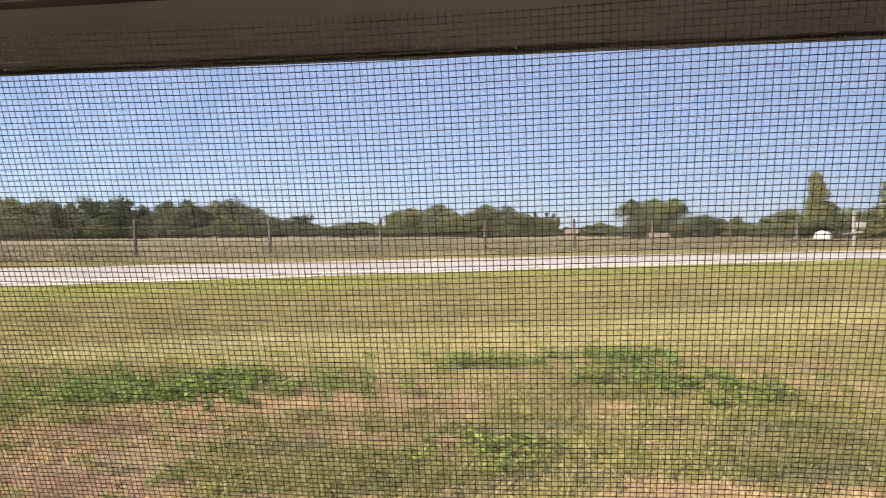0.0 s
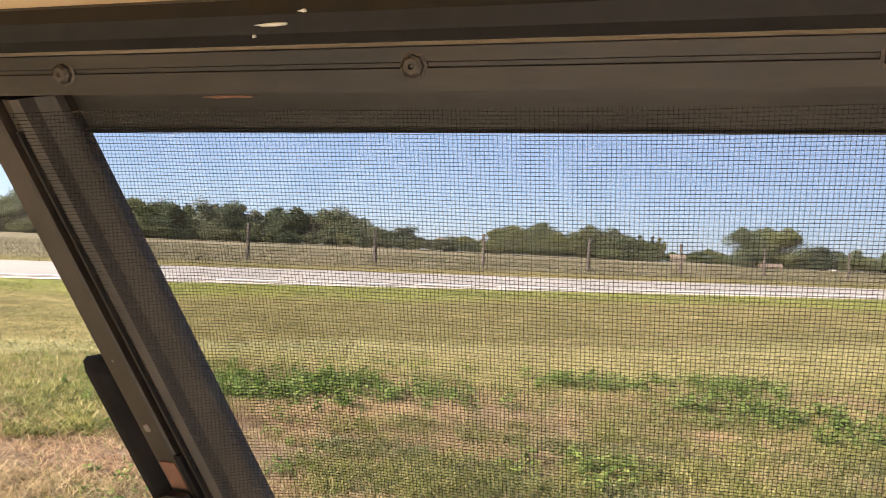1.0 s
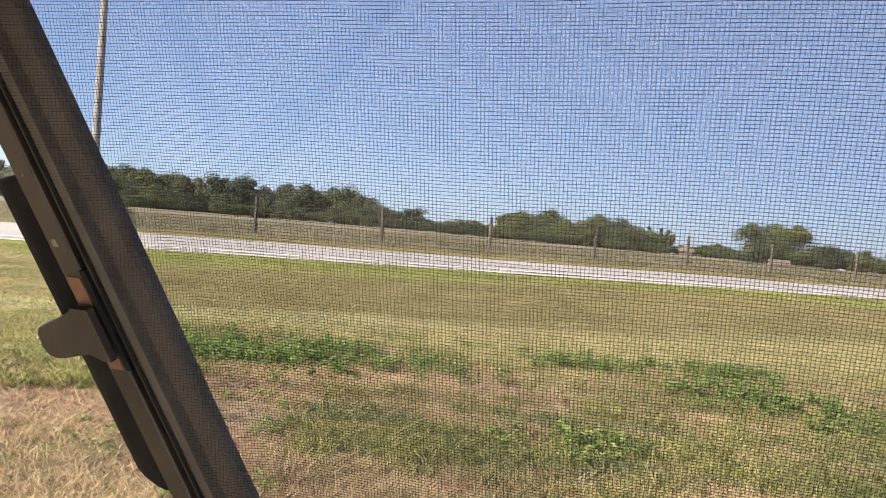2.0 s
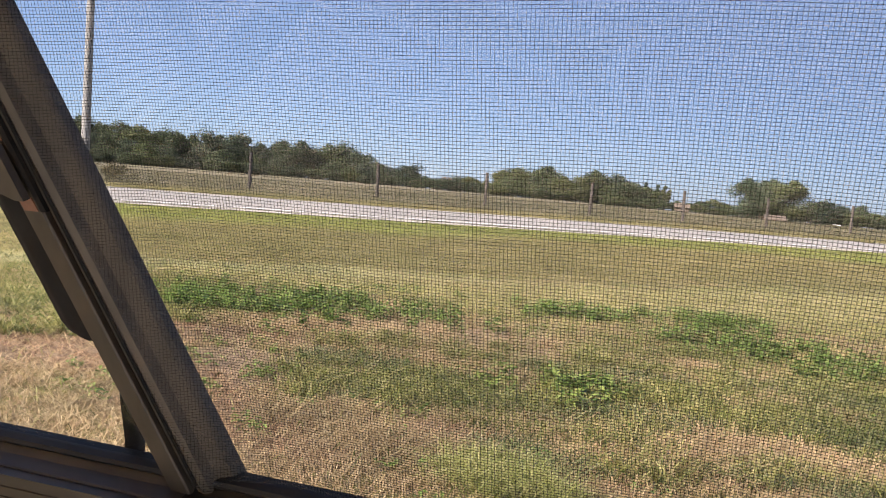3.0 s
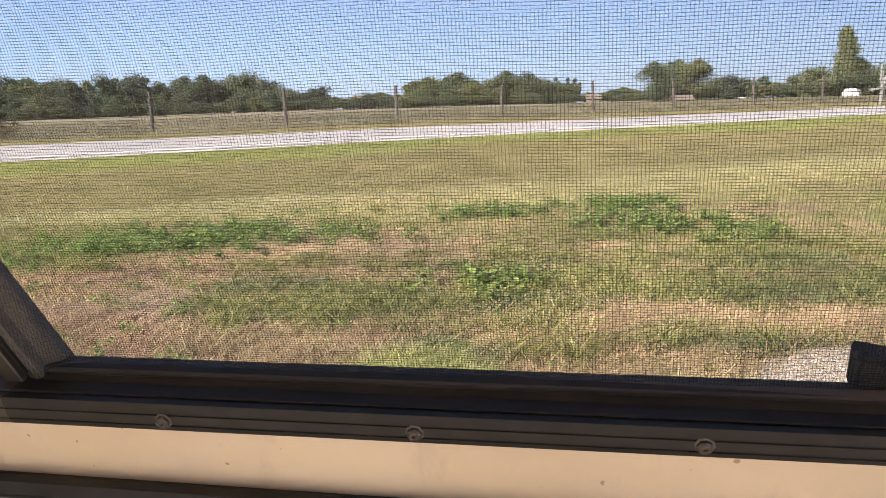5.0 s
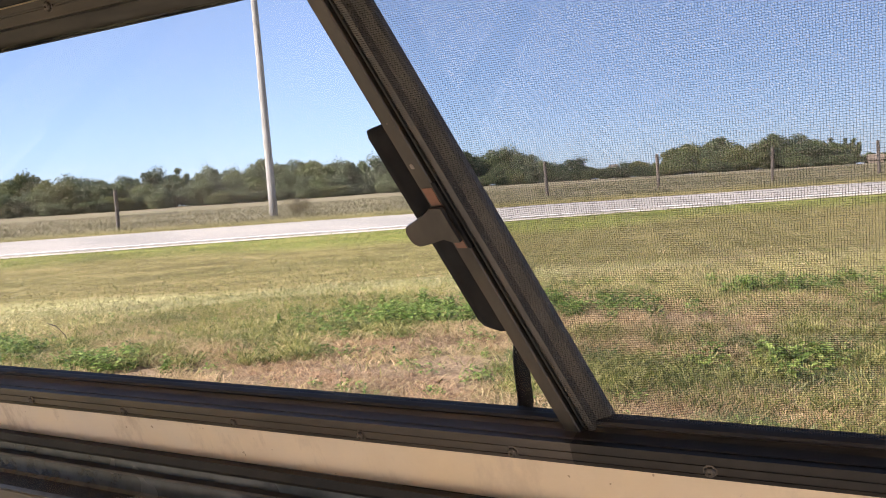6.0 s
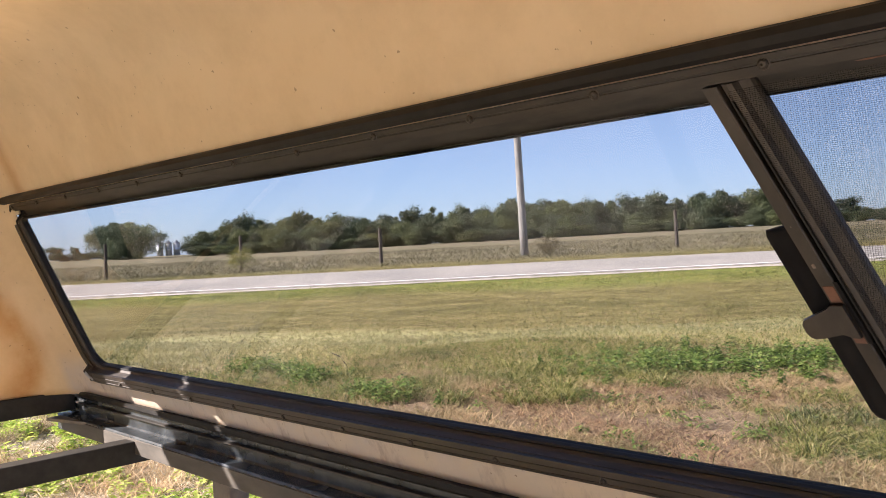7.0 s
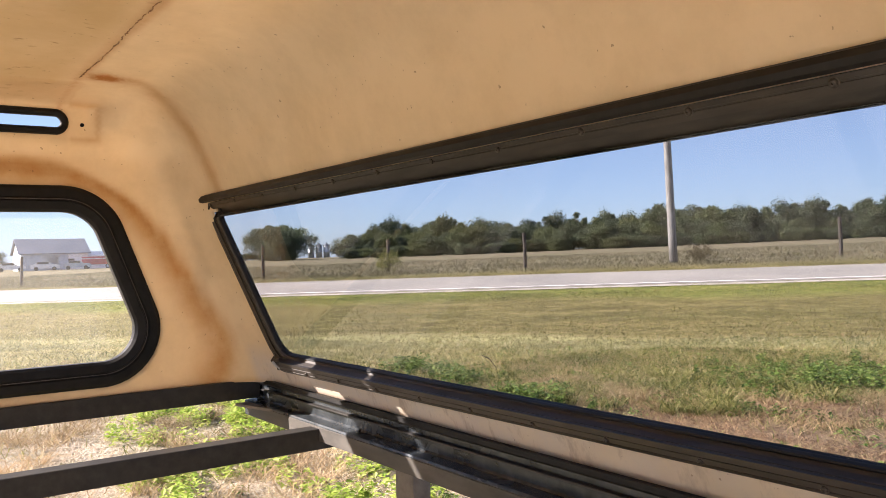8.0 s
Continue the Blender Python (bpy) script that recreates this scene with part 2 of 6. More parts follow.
M_WARP = surface("screen_warp", (0.036, 0.0352, 0.0336), (0.072, 0.0704, 0.0664), 300, 0.5, 0.0, 0.0)


def sheer(m, share):
    """Lets some light straight through, as thin fibreglass thread does."""
    nt = m.node_tree
    clear, mx = nt.nodes.new("ShaderNodeBsdfTransparent"), nt.nodes.new("ShaderNodeMixShader")
    mx.inputs[0].default_value = share
    nt.links.new(nt.nodes["Principled BSDF"].outputs[0], mx.inputs[1])
    nt.links.new(clear.outputs[0], mx.inputs[2])
    nt.links.new(mx.outputs[0], nt.nodes["Material Output"].inputs[0])


sheer(M_WEFT, 0.34)
sheer(M_WARP, 0.60)
M_STEEL = surface("weathered_black_steel", (0.021, 0.0265, 0.032), (0.072, 0.084, 0.094), 30, 0.28, 0.35, 0.35, 0.001, big=5)
M_OLDSTEEL = surface("dusty_old_steel", (0.016, 0.0152, 0.014), (0.0416, 0.0376, 0.0336), 35, 0.6, 0.4, 0.2, 0.001, big=4)
M_LIPDUST = surface("dusty_rail_lip", (0.045, 0.041, 0.036), (0.10, 0.091, 0.079), 28, 0.65, 0.4, 0.1, 0.001, big=4, stretch=(0.3, 1, 1))
M_STEELDUST = surface("dusty_steel", (0.10, 0.088, 0.075), (0.20, 0.175, 0.15), 35, 0.7, 0.35, 0.1, 0.001, big=4)
M_GLASS = pane_material("window_glass", (0.585, 0.59, 0.60), 0.04, 0.0)
M_CLEAR, clear_nt, _ = shader("clear_outer_face")
clear_nt.links.new(clear_nt.nodes.new("ShaderNodeBsdfTransparent").outputs[0], clear_nt.nodes["Material Output"].inputs[0])
M_SMOKED = pane_material("smoked_slider_glass", (0.50, 0.505, 0.515), 0.012, 0.0)
M_GLASS_FRONT = pane_material("dusty_front_glass", (0.99, 0.99, 0.99), 0.13)
M_ASPHALT = surface("pale_asphalt", (0.225, 0.21, 0.192), (0.32, 0.302, 0.278), 14, 0.9, 0.4, 0, 0.006, big=0.35)
M_PAINT = surface("road_paint", (0.62, 0.6, 0.56), (0.82, 0.80, 0.76), 6, 0.7, 0.2, 0, 0.002)
M_SHOULDER = surface("shoulder_gravel", (0.32, 0.285, 0.235), (0.55, 0.51, 0.45), 30, 0.95, 0.6, 0, 0.01, big=1.0)
M_POLE = surface("grey_pole_wood", (0.075, 0.072, 0.069), (0.34, 0.332, 0.32), 10, 0.85, 0.6, 0, 0.01, big=1.0, stretch=(4, 4, 0.25))
M_POST = surface("weathered_post_wood", (0.03, 0.024, 0.02), (0.10, 0.082, 0.068), 14, 0.9, 0.6, 0, 0.008, big=2, stretch=(3, 3, 0.3), vary=0.35)
M_BARK = surface("bark", (0.05, 0.04, 0.03), (0.15, 0.12, 0.09), 6, 0.95, 0.6, 0, 0.02)
M_WHITE = surface("white_siding", (0.62, 0.63, 0.64), (0.82, 0.82, 0.82), 3, 0.6, 0.1, 0, 0.004)
# for the barn's long wall: its bluish shade is put into this colour
M_SHADEWALL = surface("shaded_blue_siding", (0.30, 0.34, 0.40), (0.42, 0.46, 0.52), 2, 0.6, 0.1, 0, 0.004)
M_ROOF = surface("grey_metal_roof", (0.10, 0.12, 0.155), (0.17, 0.19, 0.23), 1.5, 0.5, 0.2, 0.3, 0.01)
M_BROWNROOF = surface("brown_shingle_roof", (0.09, 0.07, 0.05), (0.16, 0.125, 0.095), 3, 0.9, 0.3, 0, 0.01)
M_RED = surface("red_paint", (0.35, 0.06, 0.055), (0.48, 0.10, 0.09), 2, 0.5, 0.1)
M_DARK = surface("dark_glass_paint", (0.02, 0.024, 0.03), (0.04, 0.045, 0.05), 5, 0.15, 0.0)
M_TYRE = surface("tyre_rubber", (0.015, 0.015, 0.015), (0.04, 0.04, 0.04), 9, 0.9, 0.2)
M_GALV = surface("galvanised_silo", (0.30, 0.335, 0.37), (0.48, 0.52, 0.56), 2, 0.45, 0.2, 0.4, 0.01)
M_STONE = leafy("pebbles", [(0.19, 0.15, 0.125), (0.31, 0.255, 0.215), (0.42, 0.36, 0.31), (0.28, 0.215, 0.17), (0.52, 0.47, 0.41)], 0.85, 0.0)
M_LITTER = leafy("rail_litter", [(0.08, 0.06, 0.046), (0.13, 0.08, 0.052), (0.17, 0.12, 0.082), (0.11, 0.10, 0.075), (0.16, 0.135, 0.105)], 0.9, 0.0)
M_CLOD = leafy("soil_clods", [(0.14, 0.085, 0.055), (0.25, 0.16, 0.11), (0.34, 0.24, 0.17)], 0.9, 0.0)
M_GREEN = leafy("green_grass", [(0.05, 0.068, 0.018), (0.142, 0.163, 0.045), (0.262, 0.256, 0.086), (0.44, 0.40, 0.195)], 0.5, 0.35, 0.9)
M_STRAW = leafy("dry_grass", [(0.24, 0.165, 0.092), (0.39, 0.29, 0.168), (0.53, 0.42, 0.27), (0.30, 0.19, 0.112)], 0.65, 0.25, 0.8)
M_MOWN = leafy("mown_grass", [(0.10, 0.105, 0.036), (0.255, 0.236, 0.097), (0.385, 0.342, 0.172), (0.54, 0.47, 0.285)], 0.6, 0.3, 0.35)
M_BANK = leafy("bank_grass", [(0.08, 0.076, 0.028), (0.15, 0.135, 0.05), (0.225, 0.192, 0.085), (0.14, 0.155, 0.045), (0.40, 0.345, 0.20)], 0.6, 0.3, 0.5)
M_VERGE = leafy("rough_verge_grass", [(0.06, 0.065, 0.026), (0.11, 0.112, 0.045), (0.17, 0.155, 0.075), (0.24, 0.21, 0.12)], 0.7, 0.25, 0.4)
M_DEEP = leafy("deep_green_grass", [(0.026, 0.038, 0.014), (0.075, 0.098, 0.036), (0.145, 0.165, 0.068), (0.31, 0.32, 0.17)], 0.5, 0.3)
M_DEAD = leafy("rusty_dead_grass", [(0.12, 0.07, 0.045), (0.27, 0.165, 0.10), (0.41, 0.28, 0.17), (0.55, 0.42, 0.285)], 0.75, 0.2, 1.2)
M_PALE = leafy("cut_pale_grass", [(0.14, 0.155, 0.06), (0.29, 0.29, 0.145), (0.41, 0.39, 0.225), (0.53, 0.49, 0.32)], 0.6, 0.3, 0.6)
M_PALETUFT = leafy("yellow_green_tuft", [(0.12, 0.145, 0.035), (0.24, 0.26, 0.075), (0.38, 0.38, 0.14), (0.50, 0.46, 0.22)], 0.5, 0.4)
M_CHAFF = leafy("bleached_chaff", [(0.44, 0.375, 0.30), (0.60, 0.535, 0.45), (0.73, 0.67, 0.58), (0.38, 0.29, 0.22)], 0.7, 0.2, 1.5)
M_MAILPOST = surface("greyed_post_wood", (0.13, 0.138, 0.125), (0.22, 0.23, 0.21), 6, 0.85, 0.3)
M_OLDWOOD = surface("grey_painted_wood", (0.38, 0.39, 0.36), (0.55, 0.56, 0.53), 6, 0.8, 0.2)
M_CANVAS = surface("weathered_canvas", (0.30, 0.30, 0.28), (0.46, 0.46, 0.43), 3, 0.8, 0.2, 0, 0.01)
M_WEED = leafy("broad_weed_leaves", [(0.038, 0.072, 0.016), (0.09, 0.155, 0.032), (0.155, 0.235, 0.052), (0.28, 0.345, 0.105)], 0.45, 0.35)
M_BROAD = leafy("large_weed_leaves", [(0.06, 0.10, 0.024), (0.115, 0.17, 0.04), (0.19, 0.255, 0.062), (0.31, 0.37, 0.11)], 0.4, 0.4)
M_BRIGHT = leafy("bright_weed_leaves", [(0.20, 0.31, 0.04), (0.31, 0.42, 0.065), (0.42, 0.49, 0.11), (0.50, 0.50, 0.17)], 0.45, 0.45)
M_FIELD = leafy("tall_field_grass", [(0.085, 0.079, 0.047), (0.14, 0.127, 0.082), (0.20, 0.177, 0.122), (0.12, 0.128, 0.058)], 0.8, 0.25, 0.12)
M_LEAF = leafy("tree_leaves", [(0.034, 0.046, 0.026), (0.06, 0.08, 0.044), (0.092, 0.114, 0.065), (0.13, 0.15, 0.088)], 0.55, 0.3, None, True)
# paler leaves, with the haze over these trees put into their colour
M_LEAF_HAZED = leafy("hazed_tree_leaves", [(0.046, 0.066, 0.036), (0.088, 0.116, 0.064), (0.136, 0.166, 0.094), (0.19, 0.215, 0.13)], 0.55, 0.4, None, True)
M_LEAF_OLIVE = leafy("olive_tree_leaves", [(0.036, 0.050, 0.025), (0.066, 0.086, 0.042), (0.100, 0.121, 0.060), (0.14, 0.158, 0.082)], 0.55, 0.3, None, True)
M_BRUSH = leafy("dry_brush", [(0.05, 0.045, 0.025), (0.10, 0.085, 0.045), (0.17, 0.13, 0.07), (0.09, 0.10, 0.04)], 0.7, 0.2)
M_LEAF_RUST = leafy("turning_leaves", [(0.10, 0.075, 0.025), (0.2, 0.11, 0.04), (0.26, 0.15, 0.06)], 0.6, 0.3)


# ---- building blocks ----
def part(name, bm, material, parent=None, label="", smooth=False):
    """Links a bmesh, given in the world's or the thing's own metres, as one mesh object under parent."""
    bmesh.ops.recalc_face_normals(bm, faces=bm.faces[:])
    me = bpy.data.meshes.new(name)
    bm.to_mesh(me)
    bm.free()
    me.materials.append(material)
    if smooth:
        me.shade_smooth()
    ob = new(name, me)
    if parent:
        ob.parent = parent
        ob.matrix_parent_inverse = parent.matrix_basis.inverted()
        if parent.parent:
            ob.matrix_parent_inverse = Matrix.Identity(4)
    if label:
        tagged(ob, label=label)
    return ob


def thing(name, place, label, category, group="", kind=""):
    ob = new(name)
    ob.empty_display_size = 0.1
    ob.matrix_basis = Matrix.Translation(place)
    return tagged(ob, label, category, group, kind)


def mesh_thing(name, verts, tris, material, label, category, kind="stuff", smooth=False):
    me = bpy.data.meshes.new(name)
    me.from_pydata(np.asarray(verts, float).tolist(), [], np.asarray(tris, int).tolist())
    me.materials.append(material)
    if smooth:
        me.shade_smooth()
    return tagged(new(name, me), label, category, kind=kind)


def box(bm, lo, hi, bevel=0.0, m=None):
    """A box between two corners, with worn edges."""
    v = [bm.verts.new((x, y, z)) for x in (lo[0], hi[0]) for y in (lo[1], hi[1]) for z in (lo[2], hi[2])]
    fs = [bm.faces.new([v[i] for i in q]) for q in ((0, 1, 3, 2), (4, 6, 7, 5), (0, 4, 5, 1), (2, 3, 7, 6), (0, 2, 6, 4), (1, 5, 7, 3))]
    if bevel:
        es = list({e for f in fs for e in f.edges})
        got = bmesh.ops.bevel(bm, geom=es, offset=bevel, segments=2, affect="EDGES", profile=0.6)
        v = list({w for f in got["faces"] for w in f.verts} | {w for w in v if w.is_valid})
    if m is not None:
        bmesh.ops.transform(bm, matrix=m, verts=v)
    return bm


def boxed(lo, hi, bevel=0.0, m=None):
    return box(bmesh.new(), lo, hi, bevel, m)


def extruded(profile, a, b, put):
    """A closed profile of (s, w) drawn from a to b; put(t, s, w) gives the place."""
    bm = bmesh.new()
    rows = [[bm.verts.new(put(t, s, w)) for s, w in profile] for t in (a, b)]
    n = len(profile)
    for i in range(n):
        bm.faces.new((rows[0][i], rows[0][(i + 1) % n], rows[1][(i + 1) % n], rows[1][i]))
    bm.faces.new(rows[0][::-1])
    bm.faces.new(rows[1])
    return bm


def tapered(bm, a, b, ra, rb, n=8, rings=1, wob=0.0):
    a, b = Vector(a), Vector(b)
    q = (b - a).to_track_quat("Z", "Y")
    rows = []
    for k in range(rings + 1):
        f = k / rings
        c = a.lerp(b, f) + Vector((random.uniform(-wob, wob), random.uniform(-wob, wob), 0)) * (0 < k < rings)
        r = ra + (rb - ra) * f
        rows.append([bm.verts.new(c + q @ Vector((r * math.cos(2 * math.pi * i / n), r * math.sin(2 * math.pi * i / n), 0))) for i in range(n)])
    for p, s in zip(rows, rows[1:]):
        for i in range(n):
            bm.faces.new((p[i], p[(i + 1) % n], s[(i + 1) % n], s[i]))
    bm.faces.new(rows[0][::-1])
    bm.faces.new(rows[-1])
    return bm


def lathe(bm, profile, n=14, m=None):
    rows = [[bm.verts.new((r * math.cos(2 * math.pi * i / n), r * math.sin(2 * math.pi * i / n), z)) for i in range(n)] for r, z in profile]
    for p, s in zip(rows, rows[1:]):
        for i in range(n):
            bm.faces.new((p[i], p[(i + 1) % n], s[(i + 1) % n], s[i]))
    bm.faces.new(rows[0][::-1])
    bm.faces.new(rows[-1])
    if m is not None:
        bmesh.ops.transform(bm, matrix=m, verts=[v for r in rows for v in r])
    return bm


def rounded(poly, radii, d, n=7):
    """The outline of a convex polygon (counter-clockwise) with rounded corners, moved outwards by d."""
    out, k = [], len(poly)
    P = [Vector(p) for p in poly]
    for i in range(k):
        a, b, c = P[i - 1], P[i], P[(i + 1) % k]
        e1, e2 = (b - a).normalized(), (c - b).normalized()
        n1, n2 = Vector((e1.y, -e1.x)), Vector((e2.y, -e2.x))
        r = radii[i]
        half = math.acos(max(-1, min(1, n1.dot(n2)))) / 2
        mid = (n1 + n2).normalized()
        centre = b - mid * (r / math.cos(half))
        for j in range(n):
            f = j / (n - 1)
            nn = (n1 * (1 - f) + n2 * f).normalized()
            out.append(centre + nn * max(r + d, 0.0005))
    return out


def poly_distance(poly, x, y):
    """Signed distance, negative inside, to a convex counter-clockwise polygon, for arrays."""
    best = np.full(np.shape(x), -1e9)
    for i in range(len(poly)):
        (ax, ay), (bx, by) = poly[i], poly[(i + 1) % len(poly)]
        ln = math.hypot(bx - ax, by - ay)
        best = np.maximum(best, ((x - ax) * (by - ay) - (y - ay) * (bx - ax)) / ln)
    return best


def rounded_distance(poly, r, x, y):
    """As poly_distance, with corners rounded by r."""
    total, best = np.zeros(np.shape(x)), np.full(np.shape(x), -1e9)
    for i in range(len(poly)):
        (ax, ay), (bx, by) = poly[i], poly[(i + 1) % len(poly)]
        ln = math.hypot(bx - ax, by - ay)
        d = ((x - ax) * (by - ay) - (y - ay) * (bx - ax)) / ln + r
        best = np.maximum(best, d)
        total = total + np.maximum(d, 0) ** 2
    return np.where(best > 0, np.sqrt(total), best) - r


def lofted(contours, put, closed=False):
    """Joins outlines (lists of 2D points) at depths; put(p, w) gives the place."""
    bm = bmesh.new()
    rows = [[bm.verts.new(put(p, w)) for p in pts] for pts, w in contours]
    n = len(rows[0])
    pairs = list(zip(rows, rows[1:])) + ([(rows[-1], rows[0])] if closed else [])
    for a, b in pairs:
        for i in range(n):
            bm.faces.new((a[i], a[(i + 1) % n], b[(i + 1) % n], b[i]))
    return bm


# ---- lie of the land: p runs along the road's normal, a along the road ----
PZ = [(-900, 0.1), (-40, 0.15), (-8, 0.18), (0, 0.20), (2.5, 0.21), (4, 0.26), (6.5, 0.22), (8.5, 0.13), (12.5, 0.08), (16.5, 0.20), (20.0, 0.385), (26.4, 0.57), (30, 0.78), (40, 0.86), (70, 1.1), (110, 1.5), (150, 1.85), (190, 2.2), (260, 2.7), (900, 3.5)]
PS = [(-900, 0.0), (4, 0.0), (12, 0.005), (20, 0.0092), (26.4, 0.007), (30, 0.011), (900, 0.011)]
ROAD_IN, ROAD_OUT = 20.0, 26.4


def lie(x, y):
    """Height of the land."""
    x, y = np.asarray(x, float), np.asarray(y, float)
    p, a = x * NX + y * NY, x * NY - y * NX
    z = np.interp(p, *zip(*PZ)) + np.interp(p, *zip(*PS)) * 45 * np.tanh(a / 45)
    return z + 0.02 * np.sin(x * 1.7 + 0.6 * y) * np.sin(y * 1.3 - 0.4 * x) * np.exp(-((p - 5) / 12) ** 2)


def spot(x, y):
    return (x, y, float(lie(x, y)))


def away(bearing, distance):
    """A place by its bearing, left of the window's normal, and its distance from where the camera stands."""
    b = radians(bearing)
    return 1.6 - distance * math.sin(b), -0.6 + distance * math.cos(b)


def road_place(p, a, up=0.0):
    x, y = p * NX + a * NY, p * NY - a * NX
    return x, y, float(lie(x, y)) + up


BARE = [(-1.0, 3.25, 0.8, 0.42), (-0.7, 3.68, 0.5, 0.32), (-1.0, 3.95, 0.4, 0.25), (-0.5, 4.2, 0.35, 0.2), (-0.25, 2.7, 0.5, 0.3), (0.35, 5.2, 0.4, 0.3), (0.85, 4.95, 0.35, 0.18), (-0.1, 4.3, 0.45, 0.2), (1.5, 5.2, 0.25, 0.1), (-2.3, 2.78, 0.3, 0.15), (-1.9, 3.0, 0.7, 0.3), (0.75, 2.95, 0.25, 0.12)]
RUSTY = [(-1.75, 3.4, 0.5, 0.4), (-1.3, 3.85, 0.45, 0.35), (-0.8, 3.0, 0.5, 0.25), (-0.9, 4.25, 0.4, 0.2), (-0.2, 2.62, 0.5, 0.28), (0.3, 2.42, 0.35, 0.2), (0.6, 2.62, 0.25, 0.13), (0.85, 2.95, 0.3, 0.14), (1.35, 2.72, 0.4, 0.12), (1.25, 3.25, 0.25, 0.14), (1.75, 2.95, 0.3, 0.12), (0.5, 4.1, 0.35, 0.18), (1.3, 4.75, 0.4, 0.2), (-0.3, 4.35, 0.5, 0.2), (2.1, 3.9, 0.3, 0.12), (3.1, 3.55, 0.4, 0.12)]
DEEP = [(0.12, 3.3, 0.2, 0.2), (0.3, 3.38, 0.28, 0.22), (0.42, 3.62, 0.25, 0.2), (-0.15, 3.9, 0.3, 0.15), (0.9, 3.4, 0.35, 0.15), (1.47, 4.4, 0.35, 0.22), (1.5, 3.6, 0.3, 0.18), (2.65, 4.85, 0.4, 0.25), (2.7, 3.85, 0.4, 0.2), (2.1, 2.98, 0.35, 0.1), (1.1, 2.75, 0.3, 0.12), (0.75, 4.35, 0.3, 0.15), (3.3, 4.3, 0.4, 0.2)]
PAN = [(-3.3, 0.2, 1.3, 0.75), (-2.0, 0.2, 1.2, 0.9), (-2.0, -0.7, 1.4, 0.8), (-4.8, 0.1, 1.2, 0.7), (-1.7, 1.3, 0.6, 0.3)]
GREENS = [(-4.65, 3.28, 0.35, 0.17), (-4.05, 3.12, 0.25, 0.14), (-2.75, 2.85, 0.3, 0.14), (-2.15, 5.0, 0.5, 0.55), (-1.55, 5.15, 0.45, 0.55), (-1.05, 5.25, 0.45, 0.5), (-0.5, 5.5, 0.4, 0.3), (0.6, 6.95, 0.35, 0.2), (1.9, 6.2, 0.35, 0.35), (2.3, 6.0, 0.35, 0.3), (1.85, 7.4, 0.4, 0.25), (2.65, 5.7, 0.25, 0.2)]


def blot(spots, x, y):
    """1 within any of the ellipses, fading to 0 at uneven edges."""
    x, y = np.asarray(x, float), np.asarray(y, float)
    wob = 0.22 * np.sin(5.1 * x + 1.3 * np.sin(4.2 * y)) + 0.18 * np.sin(7.3 * y + 2.1 * np.sin(3.1 * x))
    out = np.zeros(np.shape(x))
    for cx, cy, rx, ry in spots:
        d = np.hypot((x - cx) / rx, (y - cy) / ry) + wob
        out = np.maximum(out, np.clip((1.25 - d) / 0.5, 0, 1))
    return out


def gravelly(x, y):
    x, y = np.asarray(x, float), np.asarray(y, float)
    wob = 0.22 * np.sin(4.3 * x + y) + 0.12 * np.sin(9.1 * x - 3 * y)
    edge = 0.98 + 0.82 * np.clip(x, 1.0, 2.7) + 0.6 * wob
    # behind the camera the gravel is widened, unseen, to bounce light inside
    return np.clip((edge - y) / 0.3, 0, 1) * np.clip((x - np.where(y < -1.2, -1.0, 0.6)) / 0.5, 0, 1) * np.clip((y + 14) / 3, 0, 1) * np.clip((16 - x) / 3, 0, 1)


